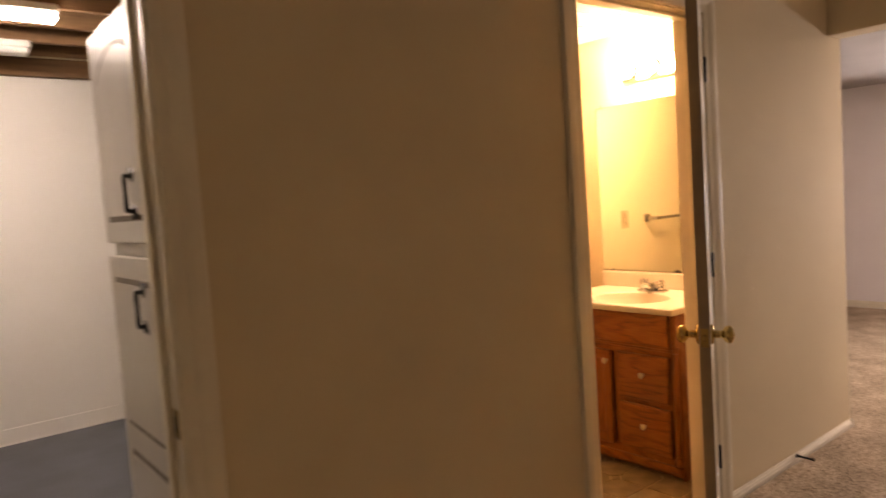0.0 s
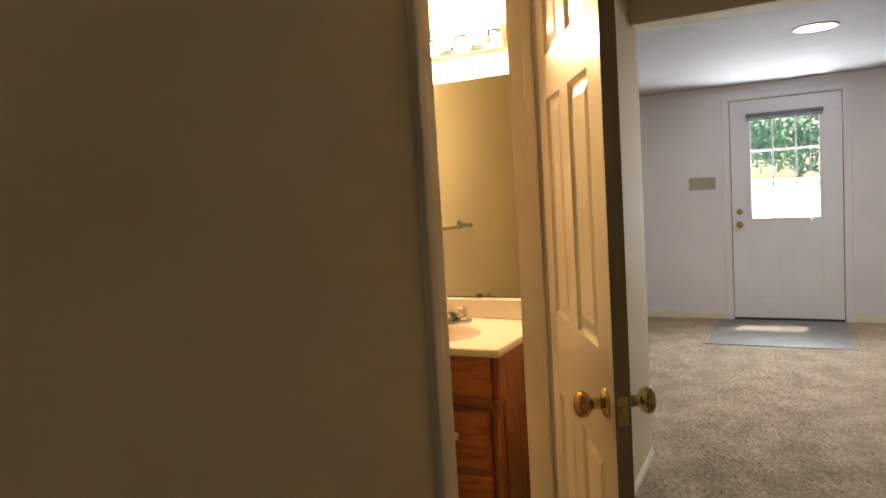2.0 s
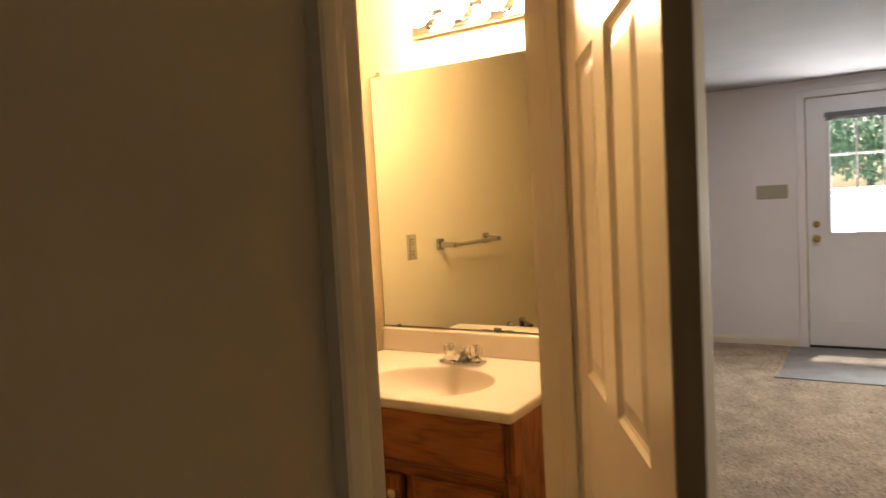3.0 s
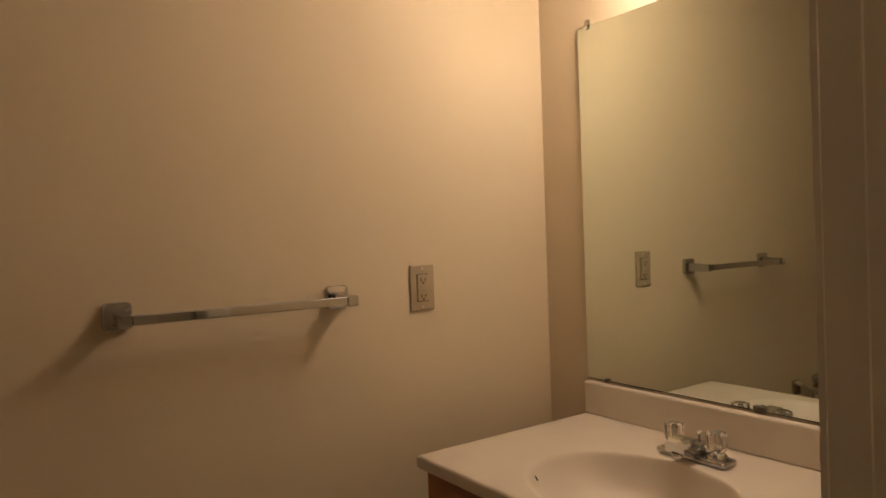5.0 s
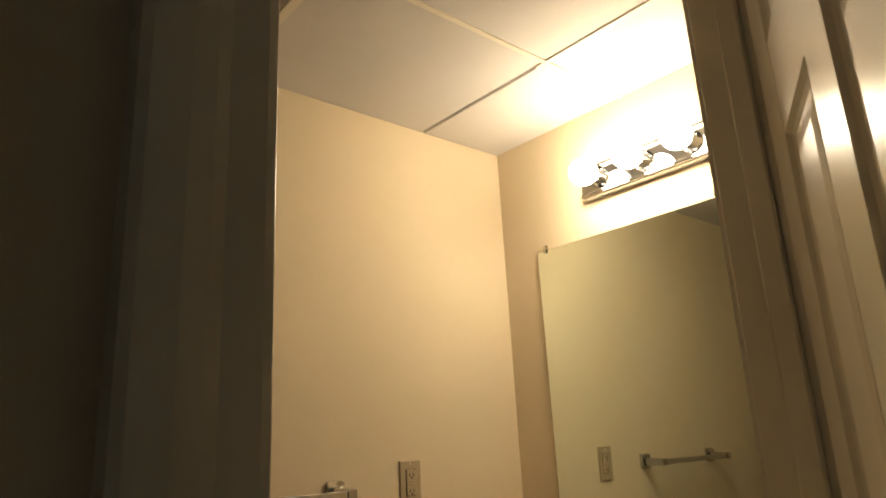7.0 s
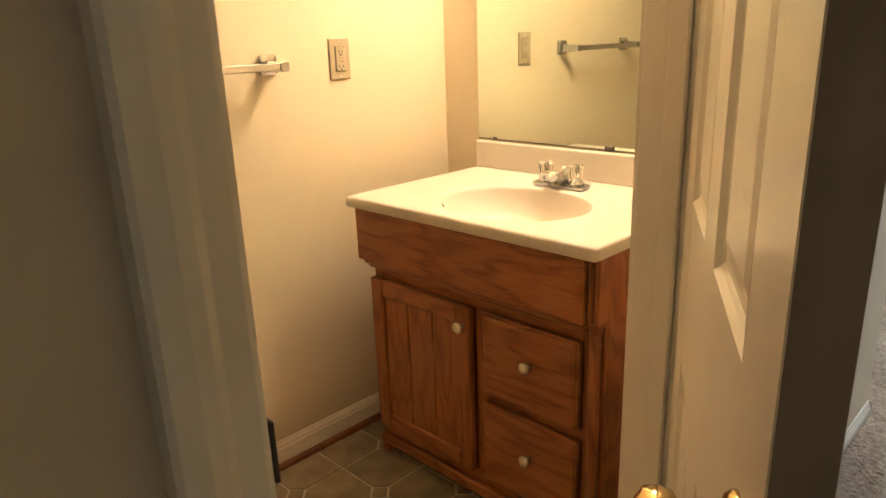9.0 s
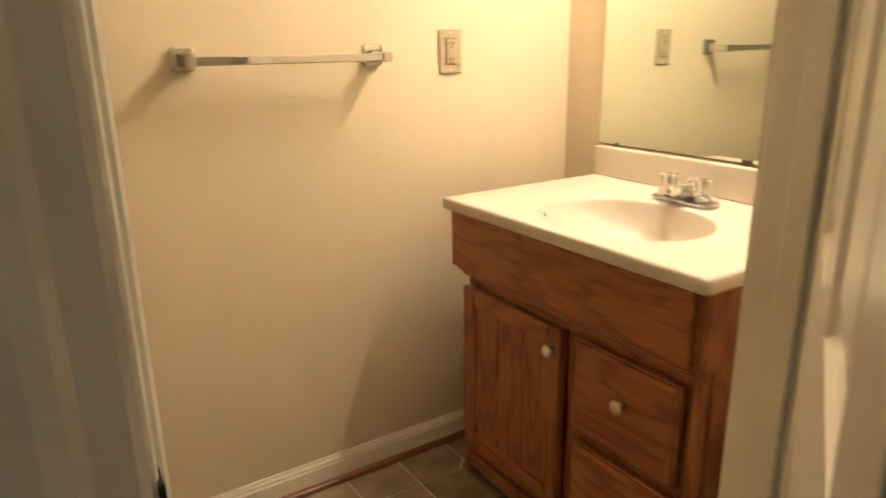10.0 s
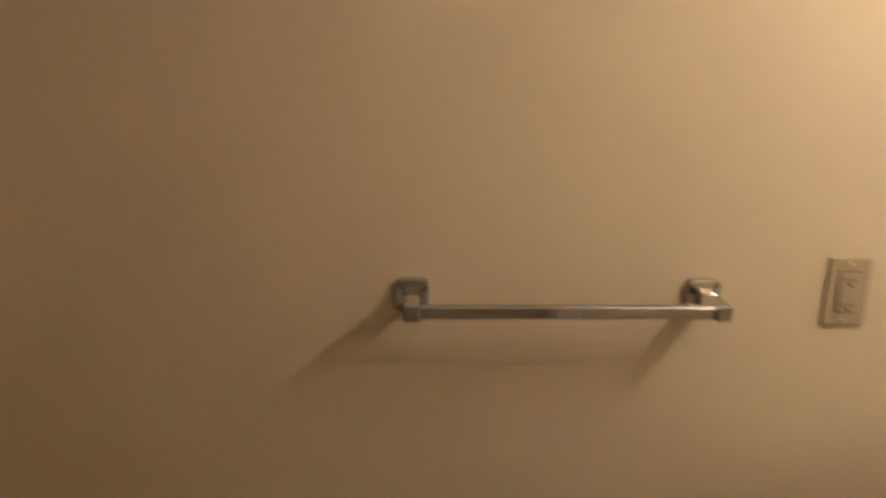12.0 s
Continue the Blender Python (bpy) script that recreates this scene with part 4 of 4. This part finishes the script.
sw = thing("light_switch_plate", (FX, -1.088, 1.307), "ivory four-gang light switch plate", "switch")
part("cover_plate", box((-0.0065, -0.120, -0.058), (-0.0002, 0.120, 0.058), 0.003, seg=2), M_switch, sw)
for k in range(4):
    part("toggle", box((-0.016, -0.074 + k * 0.046, -0.004), (-0.006, -0.064 + k * 0.046, 0.010), 0.002), M_switch, sw)
ot = thing("wall_outlet", (FX, -0.465, 0.412), "ivory duplex outlet low on the wall", "outlet")
part("cover_plate", box((-0.006, -0.036, -0.058), (-0.0002, 0.036, 0.058), 0.003, seg=2), M_switch, ot)
for s in (-1, 1):
    part("receptacle", box((-0.008, -0.016, s * 0.02 - 0.013), (-0.0058, 0.016, s * 0.02 + 0.013), 0.003), M_ivory, ot)

dl = thing("recessed_downlight", (1.95, -2.01, 2.20), "round white recessed ceiling light, lit", "ceiling light")
part("trim_ring", lathe([(0.125, -0.001), (0.125, -0.006), (0.112, -0.008), (0.100, -0.004), (0.100, 0.0)], n=40), M_trim, dl)
part("lens", lathe([(0.099, -0.0012), (0.099, -0.0055), (0.05, -0.0065)], n=40), M_can, dl, "glowing lens")

# ---- outside ----
tagged(new("ground", mesh_of("ground", box((4.4, -60, -0.30), (120, 60, -0.06)), M_grass)), "sunlit lawn and bare ground outside the door", "ground", kind="structure")
tagged(new("pavement", mesh_of("pavement", box((4.39, -30, -0.10), (60.0, 30, -0.03), 0.01), M_ground)), "pale sunlit gravel yard outside the door", "yard", kind="structure")


def build_tree(at, height, spread, seed):
    rnd = random.Random(seed)
    root = thing("tree", at, "leafy green tree in full sun", "tree", "garden trees")
    bm = bmesh.new()

    def limb(a, b, r0, r1):
        way = (b - a)
        lathe([(r0, 0), (r0 * 0.6 + r1 * 0.4, way.length * 0.5), (r1, way.length)], a, way.normalized(), n=8, bm=bm)
    top = Vector((0, 0, height * 0.55))
    limb(Vector((0, 0, -0.1)), top, 0.13, 0.06)
    ends = []
    for i in range(16):
        z = height * rnd.uniform(0.07, 0.5)
        a = rnd.uniform(0, 2 * math.pi)
        e = Vector((math.cos(a) * spread * rnd.uniform(0.4, 1), math.sin(a) * spread * rnd.uniform(0.4, 1), z + height * rnd.uniform(0.03, 0.4)))
        limb(Vector((0, 0, z)), e, 0.035, 0.008)
        ends.append((Vector((0, 0, z)), e))
    part("trunk", bm, M_bark, root)
    verts, faces = [], []
    for a, e in ends:
        for j in range(420):
            c = a.lerp(e, rnd.uniform(0.35, 1.1)) + Vector([rnd.gauss(0, 0.30) for k in range(3)])
            q = Euler([rnd.uniform(0, 6.28) for k in range(3)]).to_matrix()
            s = rnd.uniform(0.08, 0.17)
            n = len(verts)
            verts += [c + q @ Vector(v) for v in ((-s, 0, 0), (0, -0.45 * s, 0.1 * s), (s, 0, 0), (0, 0.45 * s, 0.1 * s))]
            faces.append((n, n + 1, n + 2, n + 3))
    me = bpy.data.meshes.new("crown")
    me.from_pydata(verts, [], faces)
    me.materials.append(M_leaf)
    cr = new("crown", me)
    cr.parent = root
    return root


for i, (x, y, h, s) in enumerate(((26.0, -3.4, 9.0, 3.4), (25.0, 1.2, 10, 3.4), (25.0, -6.5, 9.5, 3.4), (30.0, -2.0, 11, 4.0), (29, -7.5, 10, 3.6), (28, 4.5, 11, 4.0))):
    build_tree((x, y, -0.06), h, s, 10 + i)

# ---- bathroom floor pieces, last ----
fl = structure("floor_bath", box((-2.31, BATH, -0.09), (0, 0, FB - 0.0025)), M_grout, "brown vinyl tile floor with small corner squares", "floor")
fs = structure("floor_bath_sill", box((JL - 0.02, HALL, -0.09), (JR + 0.02, BATH, FB - 0.001)), M_tile, "brown vinyl floor in the doorway", "floor")
PITCH, CUT, G = 0.172, 0.032, 0.0029
OX, OY = -0.662, -0.157


def tile_mesh(cuts, name):
    """A square tile; the corners named in cuts are clipped."""
    h = PITCH / 2 - G
    pts = []
    for k, (sx, sy) in enumerate(((1, 1), (-1, 1), (-1, -1), (1, -1))):
        if k in cuts:
            a, b = (sx * h, sy * (h - CUT)), (sx * (h - CUT), sy * h)
            pts += [a, b] if k in (0, 2) else [b, a]
        else:
            pts.append((sx * h, sy * h))
    bm = bmesh.new()
    lo = [bm.verts.new((x, y, -0.003)) for x, y in pts]
    hi = [bm.verts.new((x * 0.992, y * 0.992, 0.0)) for x, y in pts]
    n = len(pts)
    for i in range(n):
        bm.faces.new((lo[i], lo[(i + 1) % n], hi[(i + 1) % n], hi[i]))
    bm.faces.new(hi)
    bmesh.ops.recalc_face_normals(bm, faces=bm.faces[:])
    return mesh_of(name, bm, M_tile)


even, odd = tile_mesh((1, 3), "tile"), tile_mesh((0, 2), "tile")
dot = bmesh.new()
d = CUT - 0.003
dv = [dot.verts.new(p) for p in ((d, 0, 0), (0, d, 0), (-d, 0, 0), (0, -d, 0))]
dw = [dot.verts.new(p) for p in ((d, 0, -0.003), (0, d, -0.003), (-d, 0, -0.003), (0, -d, -0.003))]
dot.faces.new(dv)
for i in range(4):
    dot.faces.new((dw[i], dw[(i + 1) % 4], dv[(i + 1) % 4], dv[i]))
bmesh.ops.recalc_face_normals(dot, faces=dot.faces[:])
dot_me = mesh_of("tile_dot", dot, M_tile)
for i in range(-9, 4):
    for j in range(-6, 1):
        cx, cy = OX + (i + 0.5) * PITCH, OY + (j + 0.5) * PITCH
        if cx < -2.30 or cx > -0.02:
            continue
        if cy - PITCH / 2 < BATH - 0.2 or cy > 0.05:
            continue
        # lattice corner at (i, j) carries a dot where i + j is odd
        ob = new("tile", odd if (i + j) % 2 else even)
        ob.location = (cx, cy, FB)
        ob.parent = fl
        if (i + j) % 2:
            sq = new("tile_dot", dot_me)
            sq.location = (OX + i * PITCH, OY + j * PITCH, FB)
            sq.parent = fl
